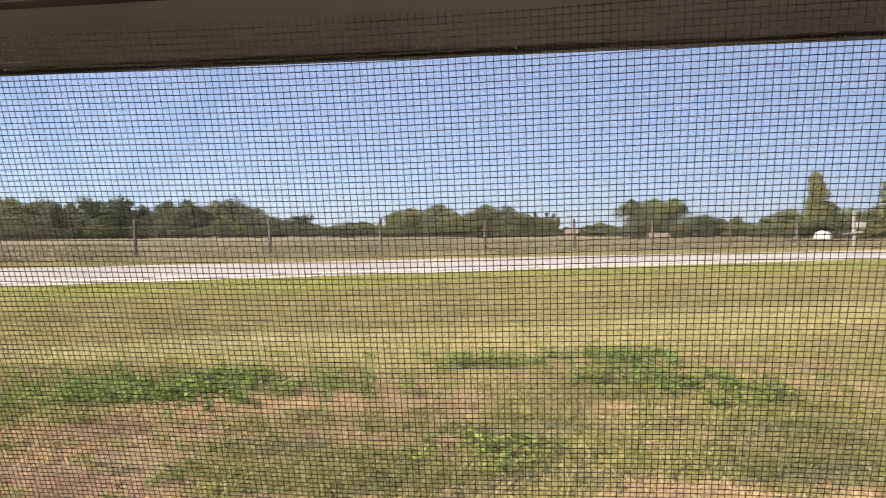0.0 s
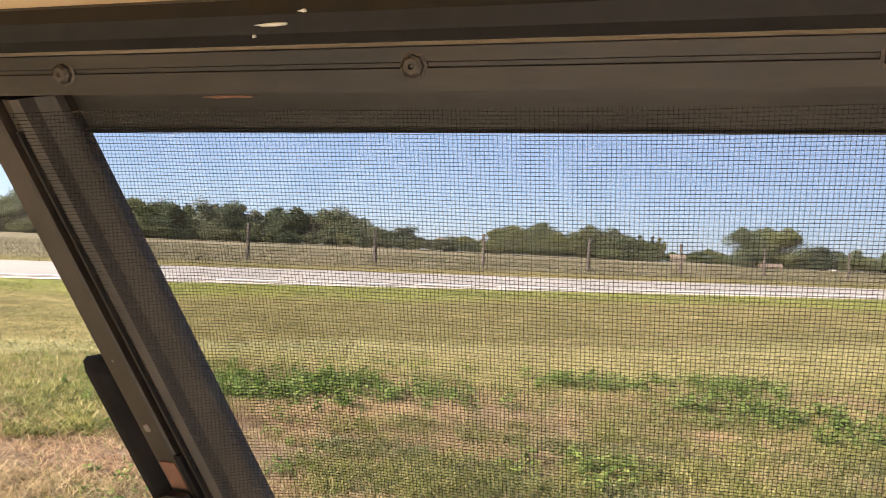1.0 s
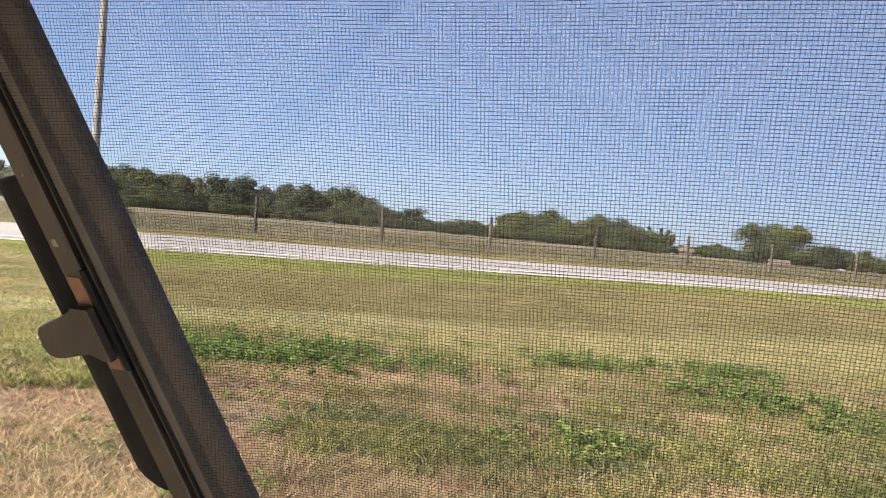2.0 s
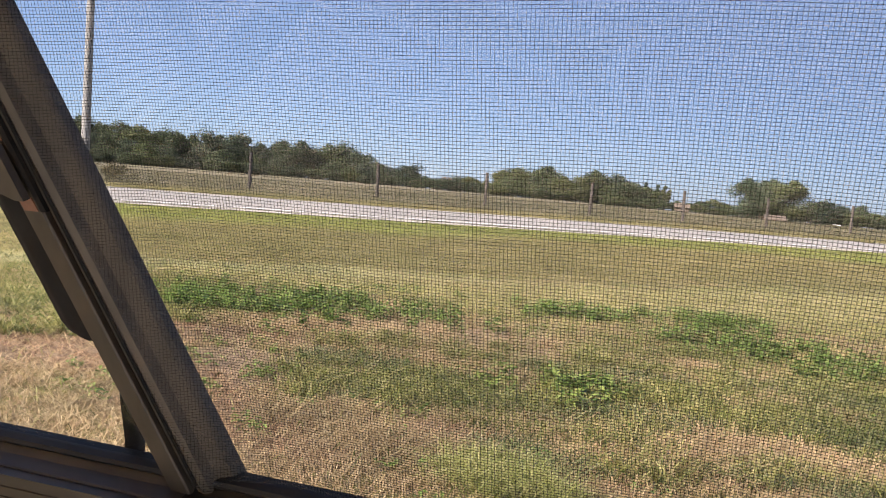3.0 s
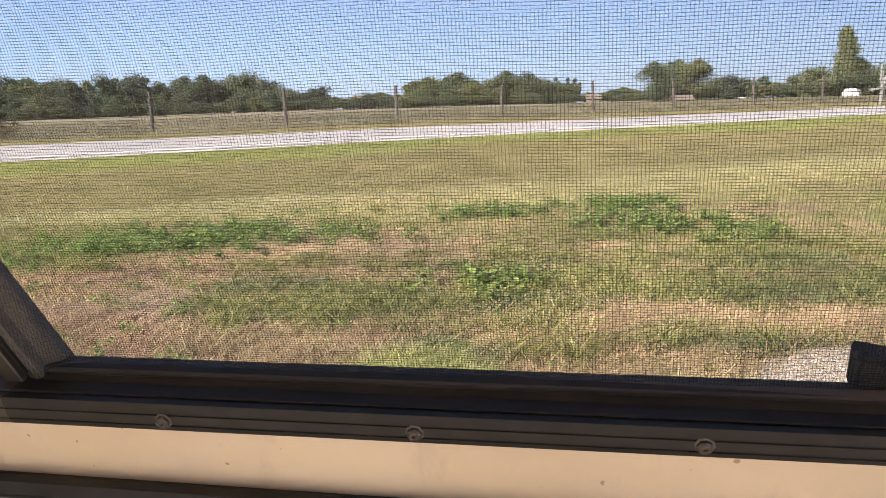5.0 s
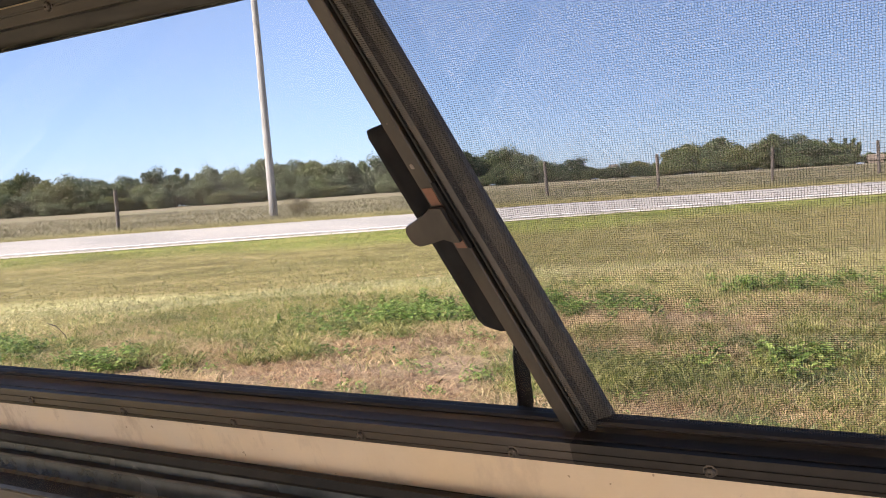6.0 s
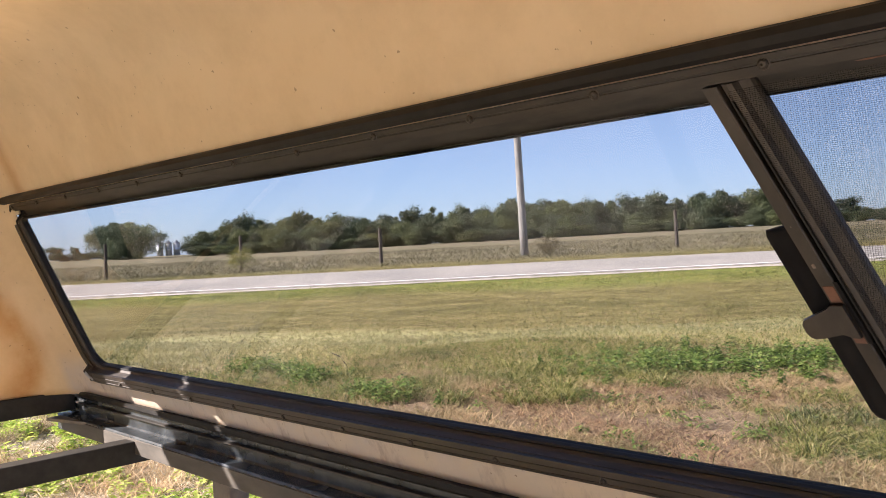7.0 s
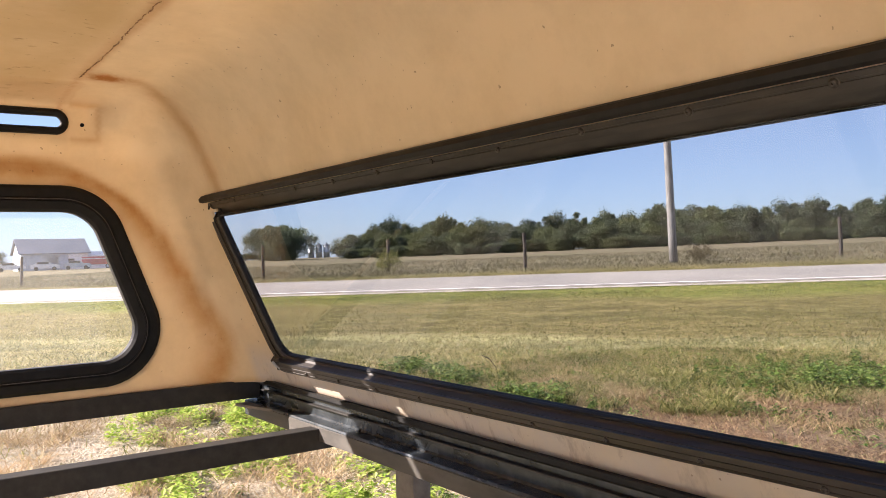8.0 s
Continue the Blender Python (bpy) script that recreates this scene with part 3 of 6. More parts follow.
def build_ground():
    def axis(near, far, n1, n2, mid):
        a = np.linspace(-near, near, n1) + mid
        b = mid + near + (far - near) * np.linspace(0, 1, n2 + 1)[1:] ** 2.6
        return np.concatenate([2 * mid - b[::-1], a, b])
    X, Y = axis(8, 2500, 200, 40, -0.5), axis(8, 2500, 200, 40, 4.0)
    # finer rows where the land is shaped, round the road
    Y = np.unique(np.concatenate([Y, np.arange(12, 60, 0.8)]))
    X = np.unique(np.concatenate([X, np.arange(-60, 50, 1.2)]))
    gx, gy = np.meshgrid(X, Y)
    z = lie(gx, gy)
    p = gx * NX + gy * NY
    z = z - 0.05 * ((p > ROAD_IN + 0.1) & (p < ROAD_OUT - 0.1))
    n = len(X)
    verts = np.stack([gx, gy, z], -1).reshape(-1, 3)
    i = np.arange(len(Y) - 1)[:, None] * n + np.arange(n - 1)
    quads = np.stack([i, i + 1, i + n + 1, i + n], -1).reshape(-1, 4)
    ob = mesh_thing("ground", verts, quads, M_GROUND, "dry mown grass, bare soil and tan pasture", "ground", "structure", True)
    x, y, pp = verts[:, 0], verts[:, 1], p.ravel()
    aa = x * NY - y * NX
    q = pp + 0.5 * np.sin(aa * 0.35) + 0.3 * np.sin(aa * 0.9 + 1)
    rise = lambda e, w: np.clip((q - e) / w, 0, 1)
    zones = (("lawn", 0.85 * rise(5.0, 1.0) * (1 - rise(8.3, 0.8))), ("pale", np.maximum(0.95 * rise(7.8, 0.7) * (1 - rise(9.2, 1.0)) * np.clip((8 - aa) / 6, 0.15, 1), 0.8 * blot([(-3.0, 0.2, 1.8, 1.0), (-1.6, 0.5, 1.0, 0.5), (-4.8, 0.6, 1.6, 0.8)], x, y))),
             ("brown", 0.92 * (rise(9.0, 1.2) * (1 - rise(16.8, 1.5)) + np.clip((pp - 26.2) / 0.3, 0, 1))), ("green", 0.9 * rise(16.5, 1.6) * (1 - rise(21.5, 1))))
    for name, val in zones + (("rusty", 0.85 * blot(RUSTY, x, y)), ("bare", 0.9 * blot(BARE, x, y)), ("pan", 0.9 * blot(PAN, x, y)), ("gravel", gravelly(x, y)), ("unseen_bounce", np.clip((-0.9 - y) / 1.2, 0, 1) * np.clip((x + 1.2) / 1.2, 0, 1) * np.clip((y + 14) / 3, 0, 1)), ("field", np.clip((pp - 27.5) / 2, 0, 1))):
        ob.data.attributes.new(name, "FLOAT", "POINT").data.foreach_set("value", np.asarray(val, np.float32))


def road_strip(name, p0, p1, up, material, label, category, a0=-700, a1=700):
    A = np.concatenate([np.linspace(a0, -70, 30), np.linspace(-68, 80, 75), np.linspace(84, a1, 30)])
    P = np.linspace(p0, p1, 5)
    v, q = [], []
    for a in A:
        for pp in P:
            x, y, z = road_place(pp, a)
            lo, hi = road_place(ROAD_IN, a)[2], road_place(ROAD_OUT, a)[2]
            f = min(1, max(0, (pp - ROAD_IN) / (ROAD_OUT - ROAD_IN)))
            v.append((x, y, (lo + (hi - lo) * f if ROAD_IN <= pp <= ROAD_OUT else z) + up))
    for i in range(len(A) - 1):
        for j in range(4):
            k = i * 5 + j
            q.append((k, k + 5, k + 6, k + 1))
    return mesh_thing(name, v, q, material, label, category, "structure", True)


build_ground()
road_strip("road", ROAD_IN, ROAD_OUT, 0.02, M_ASPHALT, "pale worn two-lane asphalt road past the yard", "road")
road_strip("edge_line", ROAD_IN + 0.30, ROAD_IN + 0.56, 0.03, M_PAINT, "white painted road edge line", "road marking")
road_strip("road_shoulder", ROAD_IN - 0.45, ROAD_IN, 0.012, M_SHOULDER, "narrow gravel shoulder beside the road", "shoulder")

# ---- camper shell ----
LEAN = math.atan(0.3675)
CX, CY = 0.945, -0.8
V2, W2 = Vector((0, -math.sin(LEAN), math.cos(LEAN))), Vector((0, math.cos(LEAN), math.sin(LEAN)))


def win(u, v, w=0.0):
    """The side window's own axes: u along it, v up its leaning wall, w outwards."""
    return Vector((u, 0, 1.0)) + V2 * v + W2 * w


SLANT = 0.368
OPEN = [(-0.348, 0.034), (2.002, 0.025), (2.002 - SLANT * 0.359, 0.396), (-0.416, 0.396)]
OPEN_R = [0.055, 0.012, 0.012, 0.012]
FRONT = [(-1.33, 1.034), (-0.268, 1.034), (-0.403, 1.388), (-1.197, 1.388)]
FRONT_R = [0.075, 0.075, 0.085, 0.085]
OVAL = (-0.80, 1.594, 0.350, 0.021)
CEIL = 1.66


def build_shell():
    def ring(hx, hy, r, nx=170, ny=110, nc=9):
        pts = []
        for (sx, sy), (ax, ay), cnt in (((-1, 1), (1, 1), nx), ((1, 1), (1, -1), ny), ((1, -1), (-1, -1), nx), ((-1, -1), (-1, 1), ny)):
            d = np.array([ax - sx, ay - sy]) / 2.0
            start = np.array([sx * hx, sy * hy]) + d * r
            stop = np.array([ax * hx, ay * hy]) - d * r
            pts += [start + (stop - start) * k / cnt for k in range(cnt)]
            corner = np.array([ax * (hx - r), ay * (hy - r)])
            a0 = math.atan2(*(stop - corner)[::-1])
            pts += [corner + r * np.array([math.cos(a0 - math.pi / 2 * k / nc), math.sin(a0 - math.pi / 2 * k / nc)]) for k in range(nc)]
        return pts
    levels, R = [], 0.13
    for z in np.arange(0.933, CEIL - R, 0.0115):
        levels.append((1.505 - 0.05 * (z - 0.953), 0.8 - 0.3675 * (z - 1.0), float(z), 0.0))
    hx0, hy0, z0, _ = levels[-1]
    for k in range(1, 23):
        f = radians(90 * k / 22)
        d = R * (1 - math.cos(f)) + 0.35 * R * math.sin(f) * (1 - k / 44)
        levels.append((hx0 - d, hy0 - d, z0 + R * math.sin(f), d))
    hx1, hy1, z1, d1 = levels[-1]
    for k in range(1, 37):
        d = (hy1 - 0.01) * k / 36
        levels.append((hx1 - d, hy1 - d, z1 + 0.018 * (1 - (1 - k / 36) ** 2), 1.0))
    rows = []
    for hx, hy, z, d in levels:
        r = max(0.012, min(0.13 - 0.35 * d, hy - 0.004)) if d < 1 else max(0.003, min(0.04, hy - 0.004))
        rows.append(np.array([(CX + x, CY + y, z) for x, y in ring(hx, hy, r)]))
    V = np.array(rows)
    V[:, :, 2] = np.maximum(V[:, :, 2], 0.949 - 0.0065 * (V[:, :, 0] + 0.4))
    nl, n = V.shape[:2]
    # raised flat round the front window, and its stained rim
    front = (V[:, :, 0] < -0.50) & (np.abs(V[:, :, 1] + 0.8) < 0.66)
    fd = rounded_distance(FRONT, 0.08, V[:, :, 1], V[:, :, 2])
    fd = fd - 0.08 * np.clip((1.47 - V[:, :, 2]) / 0.4, 0, 1)
    step = np.clip((fd - 0.085) / 0.045, 0, 1)
    V[:, :, 0] -= front * 0.012 * step * step * (3 - 2 * step)
    # flat pressed pocket round the oval slot
    py, pz = np.abs(V[:, :, 1] + 0.80) - 0.398, np.abs(V[:, :, 2] - 1.594) - 0.036
    ease = lambda f: f * f * (3 - 2 * f)
    pocket = ease(np.clip(1 - py / 0.085, 0, 1)) * ease(np.clip(1 - pz / 0.024, 0, 1)) * (V[:, :, 0] < -0.38)
    pd = np.maximum(py - 0.02, pz)
    V[:, :, 0] += pocket * (-0.532 - V[:, :, 0])
    x, y, z = V[:, :, 0], V[:, :, 1], V[:, :, 2]
    stain = 1.1 * np.exp(-((fd - 0.108) / np.where(fd < 0.108, 0.048, 0.016)) ** 2) * (x < -0.40) * (y < -0.02)
    # run-down from the roof corner
    bend = [(-0.29, -0.43, 1.656), (-0.28, -0.361, 1.651), (-0.339, -0.288, 1.635), (-0.376, -0.235, 1.593), (-0.364, -0.196, 1.532), (-0.350, -0.170, 1.465), (-0.345, -0.155, 1.41)]
    for (a, b), wide in zip(zip(bend, bend[1:]), (0.012, 0.022, 0.032, 0.036, 0.034, 0.026)):
        a, b = np.array(a), np.array(b)
        f = np.clip(((V - a) @ (b - a)) / ((b - a) @ (b - a)), 0, 1)
        dist = np.linalg.norm(V - (a + f[..., None] * (b - a)), axis=-1)
        stain = np.maximum(stain, 0.78 * np.exp(-(dist / wide) ** 2))
    # line on the pocket's edge: crease shade put into the stain colour
    stain = np.maximum(stain, 0.55 * np.exp(-((pd - 0.004) / 0.006) ** 2) * (x < -0.38) * (y > -0.44))
    stain = np.maximum(stain, 0.5 * np.exp(-((y + 0.46) / 0.012) ** 2) * (z > 1.62) * (x < 0.9) * (x > -0.34))
    stain = np.maximum(stain, 0.35 * np.exp(-((z - 1.645) / 0.012) ** 2) * (x < -0.35) * (y < -0.44))
    stain = np.maximum(stain, 0.4 * np.exp(-((z - 0.950 + 0.008 * (x + 0.4)) / 0.010) ** 2))
    rust = 1.8 * np.exp(-(((x + 0.296) / 0.026) ** 2 + ((y + 0.412) / 0.034) ** 2)) * (z > 1.6)
    rust = np.maximum(rust, 0.35 * np.exp(-((y + 0.46) / 0.006) ** 2) * (z > 1.62) * (x < 0.9))
    # greyer strip below the side window, strongest towards the front
    greyed_strip = (0.35 + 0.75 * np.clip((1.25 - x) / 0.8, 0, 1)) * np.clip((1.06 - z) / 0.05, 0, 1) * (np.abs(y + 0.3675 * (z - 1)) < 0.03)
    aged = np.clip((-0.45 - y) / 0.06, 0, 1) * np.clip((z - 1.635) / 0.02, 0, 1) * np.clip((1.2 - x) / 0.8, 0, 1)
    # openings
    c = (V[:-1] + V[1:]) / 2
    c = (c + np.roll(c, -1, axis=1)) / 2
    vv = (c[:, :, 2] - 1.0) / math.cos(LEAN)
    side = (rounded_distance(OPEN, 0.03, c[:, :, 0], vv) < 0.022)
    near_side = np.abs(c[:, :, 1] + 0.3675 * (c[:, :, 2] - 1)) < 0.01
    far_side = np.abs(c[:, :, 1] + 1.6 - 0.3675 * (c[:, :, 2] - 1)) < 0.01
    on_front = c[:, :, 0] < -0.47
    hole = side & (near_side | far_side)
    hole |= on_front & (rounded_distance(FRONT, 0.08, c[:, :, 1], c[:, :, 2]) < 0.026) & (np.abs(c[:, :, 1] + 0.8) < 0.6)
    hole |= on_front & (np.hypot(np.maximum(np.abs(c[:, :, 1] - OVAL[0]) - OVAL[2] + OVAL[3], 0), c[:, :, 2] - OVAL[1]) < OVAL[3] - 0.001)
    hole |= (c[:, :, 0] > 2.36) & (np.abs(c[:, :, 1] + 0.8) < 0.68 - 0.3 * np.maximum(c[:, :, 2] - 1.0, 0)) & (c[:, :, 2] > 0.96) & (c[:, :, 2] < 1.56)
    quads = []
    for i in range(nl - 1):
        for j in range(n):
            if not hole[i, j]:
                k = (j + 1) % n
                quads.append((i * n + j, i * n + k, (i + 1) * n + k, (i + 1) * n + j))
    me = bpy.data.meshes.new("body")
    me.from_pydata(V.reshape(-1, 3).tolist(), [], quads + [tuple(range((nl - 1) * n, nl * n))])
    for mark, val in (("stain", stain), ("rust", rust), ("aged", aged), ("greyed_strip", greyed_strip)):
        me.attributes.new(mark, "FLOAT", "POINT").data.foreach_set("value", val.ravel().astype(np.float32))
    me.materials.append(M_SHELL)
    me.shade_smooth()
    bm = bmesh.new()
    bm.from_mesh(me)
    bmesh.ops.delete(bm, geom=[v for v in bm.verts if not v.link_faces], context="VERTS")
    bmesh.ops.recalc_face_normals(bm, faces=bm.faces[:])
    bm.to_mesh(me)
    bm.free()
    shell = thing("camper_shell", (CX, CY, 0.953), "peach fibreglass truck camper shell with rust stains, on a steel stand", "camper shell")
    ob = new("body", me)
    ob.parent, ob.matrix_parent_inverse = shell, shell.matrix_basis.inverted()
    so = ob.modifiers.new("thickness", "SOLIDIFY")
    so.thickness, so.offset = 0.005, 1.0
    # rough glassed joint along the roof
    bm = bmesh.new()

    def roof_height(px, py):
        near_by = (V[:, :, 0] - px) ** 2 + (V[:, :, 1] - py) ** 2 + 10.0 * (V[:, :, 2] < 1.6)
        return float(V[:, :, 2].ravel()[int(np.argmin(near_by))])
    prev = None
    rnd = random.Random(4)
    for k in range(121):
        f = k / 120
        px, py = -0.318 + 1.0 * f, -0.460 + 0.004 * math.sin(9 * f) + rnd.uniform(-0.0018, 0.0018)
        wdt, h = 0.0005 + 0.0018 * rnd.random() ** 2, 0.0008 + 0.0014 * rnd.random()
        top = roof_height(px, py)
        cur = [bm.verts.new((px, py + dy, top + dz)) for dy, dz in ((-wdt, 0.003), (-wdt * 0.4, -h), (wdt * 0.5, -h * 0.8), (wdt, 0.003))]
        if prev and rnd.random() < 0.9:
            for a in range(3):
                bm.faces.new((prev[a], prev[a + 1], cur[a + 1], cur[a]))
        prev = cur
    bmesh.ops.delete(bm, geom=[v for v in bm.verts if not v.link_faces], context="VERTS")
    joint = part("roof_joint", bm, M_JOINT, shell)
    tagged(joint, "rough brown fibreglass joint line", kind="stuff")
    # oval lamp hole with its rubber rim, and a bolt hole beside it
    rims = []
    for dd, w in ((0.0, 0.007), (0.0, -0.007), (0.008, -0.010), (0.014, -0.009), (0.017, -0.002), (0.017, 0.007)):
        pts = []
        for k in range(40):
            an = 2 * math.pi * k / 40
            pts.append((OVAL[0] + math.copysign(OVAL[2] - OVAL[3], math.cos(an)) * (abs(math.cos(an)) > 1e-6) + (OVAL[3] - 0.008 + dd) * math.cos(an), OVAL[1] + (OVAL[3] - 0.008 + dd) * math.sin(an)))
        rims.append((pts, w))
    bm = lofted(rims, lambda p, w: (-0.532 - w, p[0], p[1]), closed=True)
    part("lamp_slot_rim", bm, M_GASKET, shell, "black rubber rim of an oval slot", True)
    # solid stub whose black stands for shade inside the bolt hole
    bm = lathe(bmesh.new(), [(0.0045, 0), (0.0045, 0.004), (0.002, 0.0042)], 10, Matrix.Translation((-0.5325, -0.412, 1.590)) @ Matrix.Rotation(math.pi / 2, 4, "Y"))
    part("bolt_hole", bm, M_TRACK, shell, "black stub for the dark of a small bolt hole")
    return shell


build_shell()


def screw_bm():
    bm = bmesh.new()
    lathe(bm, [(0.0056, 0), (0.0056, 0.001), (0.0044, 0.0014), (0.0042, 0.0032), (0.003, 0.0042), (0.0012, 0.0044), (0.0006, 0.0034)], 8)
    return bm


def glass_sheet(rims, material, parent, label):
    """A pane of two faces: the inner one carries the gloss and the dust, the outer one is clear."""
    bm = bmesh.new()
    for i, rim in enumerate(rims):
        bm.faces.new([bm.verts.new(p) for p in rim]).material_index = i
    pane = part("glass_pane", bm, material, parent, label)
    pane.data.materials.append(M_CLEAR)
    pane.visible_shadow = False
    return pane


def build_side_window():
    w0 = thing("side_window", (0.8, 0.02, 1.0), "long bronze-framed sliding side window with insect screen", "window")
    # frame all round, ribbed flange outside, sill inside
    prof = [(0.047, 0.004), (0.047, -0.004), (0.041, -0.006), (0.0405, -0.0052), (0.039, -0.0052), (0.0385, -0.006), (0.031, -0.006), (0.0305, -0.0052), (0.029, -0.0052), (0.0285, -0.006), (0.0200, -0.0055), (0.0195, -0.0008), (0.0170, -0.0008), (0.0165, -0.003), (0.006, -0.0025), (0.0, 0.002), (0.0, 0.011), (0.03, 0.013)]
    def squeeze(p):
        """The lower flange keeps one straight outer edge."""
        sill = 0.034 if p[0] < 1 else 0.025
        return p[1] if p[1] > sill else sill + (p[1] - sill) * (sill + 0.010) / 0.047
    def rim(p, w):
        """The lower flange stands proud of the shell; the upper one folds back over the screen's channel."""
        share = 1.0 if w < -0.0035 else {-0.003: 0.75, -0.0008: 0.8, -0.0025: 0.2}.get(w, 0.0)
        proud = 0.020 * share * min(1.0, max(0.0, (0.030 - p[1]) / 0.016))
        depth = max(w, 0.016) if 0.3955 < p[1] < 0.4138 and w < 0.012 else w
        return win(p[0], min(squeeze(p), 0.4322) + 0.77 * proud, depth - proud)
    bm = lofted([(rounded(OPEN, OPEN_R, d), w) for d, w in prof], rim, closed=True)
    low = bm.copy()
    height = lambda f: (f.calc_center_median() - Vector((0, 0, 1.0))).dot(V2)
    bmesh.ops.delete(bm, geom=[f for f in bm.faces if height(f) < 0.045 and -0.40 < f.calc_center_median().x < 2.02], context="FACES")
    bmesh.ops.delete(low, geom=[f for f in low.faces if not (height(f) < 0.045 and -0.40 < f.calc_center_median().x < 2.02)], context="FACES")
    bmesh.ops.bisect_plane(low, geom=low.verts[:] + low.edges[:] + low.faces[:], plane_co=(1.40, 0, 0), plane_no=(1, 0, 0))
    # right of the divider black rubber colour stands in for the sill's shade
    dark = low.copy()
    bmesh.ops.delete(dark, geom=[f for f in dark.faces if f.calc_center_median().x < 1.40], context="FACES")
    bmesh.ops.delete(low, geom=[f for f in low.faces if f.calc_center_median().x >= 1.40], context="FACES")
    screen_sill = part("screen_sill", dark, M_GASKET, w0, "lower track and sill under the screen, its shade put into black")
    frame_part = part("frame", bm, M_TRIM, w0, "dark bronze ribbed aluminium frame")
    sill_part = part("sill", low, M_SILL, w0, "dark brown lower track and sill")
    # outside lip of the sill under the screen
    bm = extruded([(0.0, 0.000), (0.003, -0.001), (0.0045, 0.006), (0.0, 0.011)], 1.40, 2.002, lambda t, s, w: win(t, 0.0250 + s, w))
    part("sill_lip", bm, M_SILL, screen_sill)
    # black glazing rubber
    bm = lofted([(rounded(OPEN, OPEN_R, d), w) for d, w in ((0.002, 0.001), (-0.001, -0.0005), (-0.003, 0.001), (-0.0035, 0.0055), (-0.0035, 0.0125), (0.002, 0.0125))], lambda p, w: win(p[0], max(p[1], 0.3975), w + 0.016) if p[1] > 0.385 and p[0] > 1.2 else win(p[0], p[1], w), closed=True)
    part("glazing_rubber", bm, M_GASKET, w0, "black glazing rubber")
    # rubber strip over the top flange, with a pointed end
    bm = extruded([(-0.0008, 0.000), (0.0002, -0.009), (0.0045, -0.0125), (0.0115, -0.0125), (0.017, -0.008), (0.0182, 0.004), (-0.0008, 0.004)], -0.497, 2.06, lambda t, s, w: win(t - (0.045 * s / 0.0182 if t < 0 else 0), 0.4345 + s, w))
    strip_part = part("top_strip", bm, M_GASKET, w0, "dark rubber drip strip over the window")
    # channel behind the screen's upper edge
    bm = extruded([(0.0, 0.027), (0.0, 0.040), (0.020, 0.040), (0.020, 0.020), (0.014, 0.020), (0.013, 0.0245), (0.011, 0.0245), (0.010, 0.021)], 1.262, 1.86, lambda t, s, w: win(t, 0.3955 + s, w))
    part("screen_channel", bm, M_TRIM, w0)
    # divider
    def along(t, s, w):
        return win(1.389 - SLANT * (t - 0.037) + s, t, w)
    bm = extruded([(-0.005, 0.010), (-0.005, -0.004), (-0.0035, -0.007), (0.0082, -0.0075), (0.0092, -0.0065), (0.0098, 0.002), (0.0114, 0.002), (0.0120, -0.0035), (0.0165, -0.0045), (0.0205, -0.003), (0.0235, 0.003), (0.0315, 0.007), (0.0335, 0.010), (0.0338, 0.016), (0.028, 0.018)], 0.012, 0.414, along)
    divider = part("divider", bm, M_DIVIDER, w0, "slanting bronze divider between the panes")
    bm = extruded([(0.0136, 0.000), (0.0128, -0.0040), (0.0134, -0.0064), (0.0148, -0.0064), (0.0154, -0.0035)], 0.03, 0.40, along)
    part("screen_spline", bm, M_GASKET, divider)
    # black pull rail, latch and its worn slot
    bm = bmesh.new()
    ends = [(0.1135, 0.72), (0.115, 0.93), (0.120, 1.0), (0.205, 1.0), (0.279, 1.0), (0.2845, 0.94), (0.2885, 0.45)]
    rows = [[bm.verts.new(along(t, 0.006 - s * k, w)) for s, w in ((0, -0.001), (0.022, -0.004), (0.034, 0.001), (0.036, 0.006), (0.022, 0.007), (0, 0.007))] for t, k in ends]
    for a, b in zip(rows, rows[1:]):
        for i in range(6):
            bm.faces.new((a[i], a[(i + 1) % 6], b[(i + 1) % 6], b[i]))
    bm.faces.new(rows[0]), bm.faces.new(rows[-1])
    part("pull_rail", bm, M_TRACK, w0, "black plastic pull rail", True)
    bm = bmesh.new()
    outline = [(-0.0345, 0.199), (-0.034, 0.206), (-0.031, 0.2100), (-0.006, 0.2208), (-0.002, 0.2240), (0.0085, 0.2240), (0.0085, 0.1960), (0.003, 0.1960), (-0.004, 0.1988), (-0.022, 0.1945), (-0.029, 0.1935), (-0.0325, 0.1950)]
    lo = [bm.verts.new(along(t, s, -0.010)) for s, t in outline]
    hi = [bm.verts.new(along(t, s * 0.97, -0.0145)) for s, t in outline]
    bm.faces.new(lo), bm.faces.new(hi)
    for i in range(len(lo)):
        bm.faces.new((lo[i], lo[(i + 1) % len(lo)], hi[(i + 1) % len(lo)], hi[i]))
    part("latch", bm, M_DIVIDER, divider, "flat bronze thumb latch")
    for t0, t1 in ((0.2245, 0.2385), (0.1885, 0.1958)):
        bm = extruded([(-0.0015, -0.0068), (-0.0015, -0.0082), (0.0070, -0.0082), (0.0070, -0.0068)], t0, t1, along)
        part("worn_slot", bm, M_RUST, divider, "worn reddish latch slot")
    # strip over the groove, the slot's inner shade put into its black
    part("latch_slot", extruded([(0.0084, -0.0066), (0.0084, -0.0079), (0.0118, -0.0079), (0.0118, -0.0034)], 0.1885, 0.2425, along), M_TRACK, divider, "black strip for the shaded inside of the latch slot")
    for t0, s0, ln in ((0.2545, -0.0005, 0.0032), (0.2565, 0.0005, 0.0018), (0.2905, 0.0012, 0.001)):
        part("scuff", extruded([(s0, -0.0070), (s0 + 0.0004, -0.0080), (s0 + ln * 0.7, -0.0078), (s0 + ln, -0.0070)], t0, t0 + ln, along), M_STEELDUST, divider, "pale scuffed fleck")
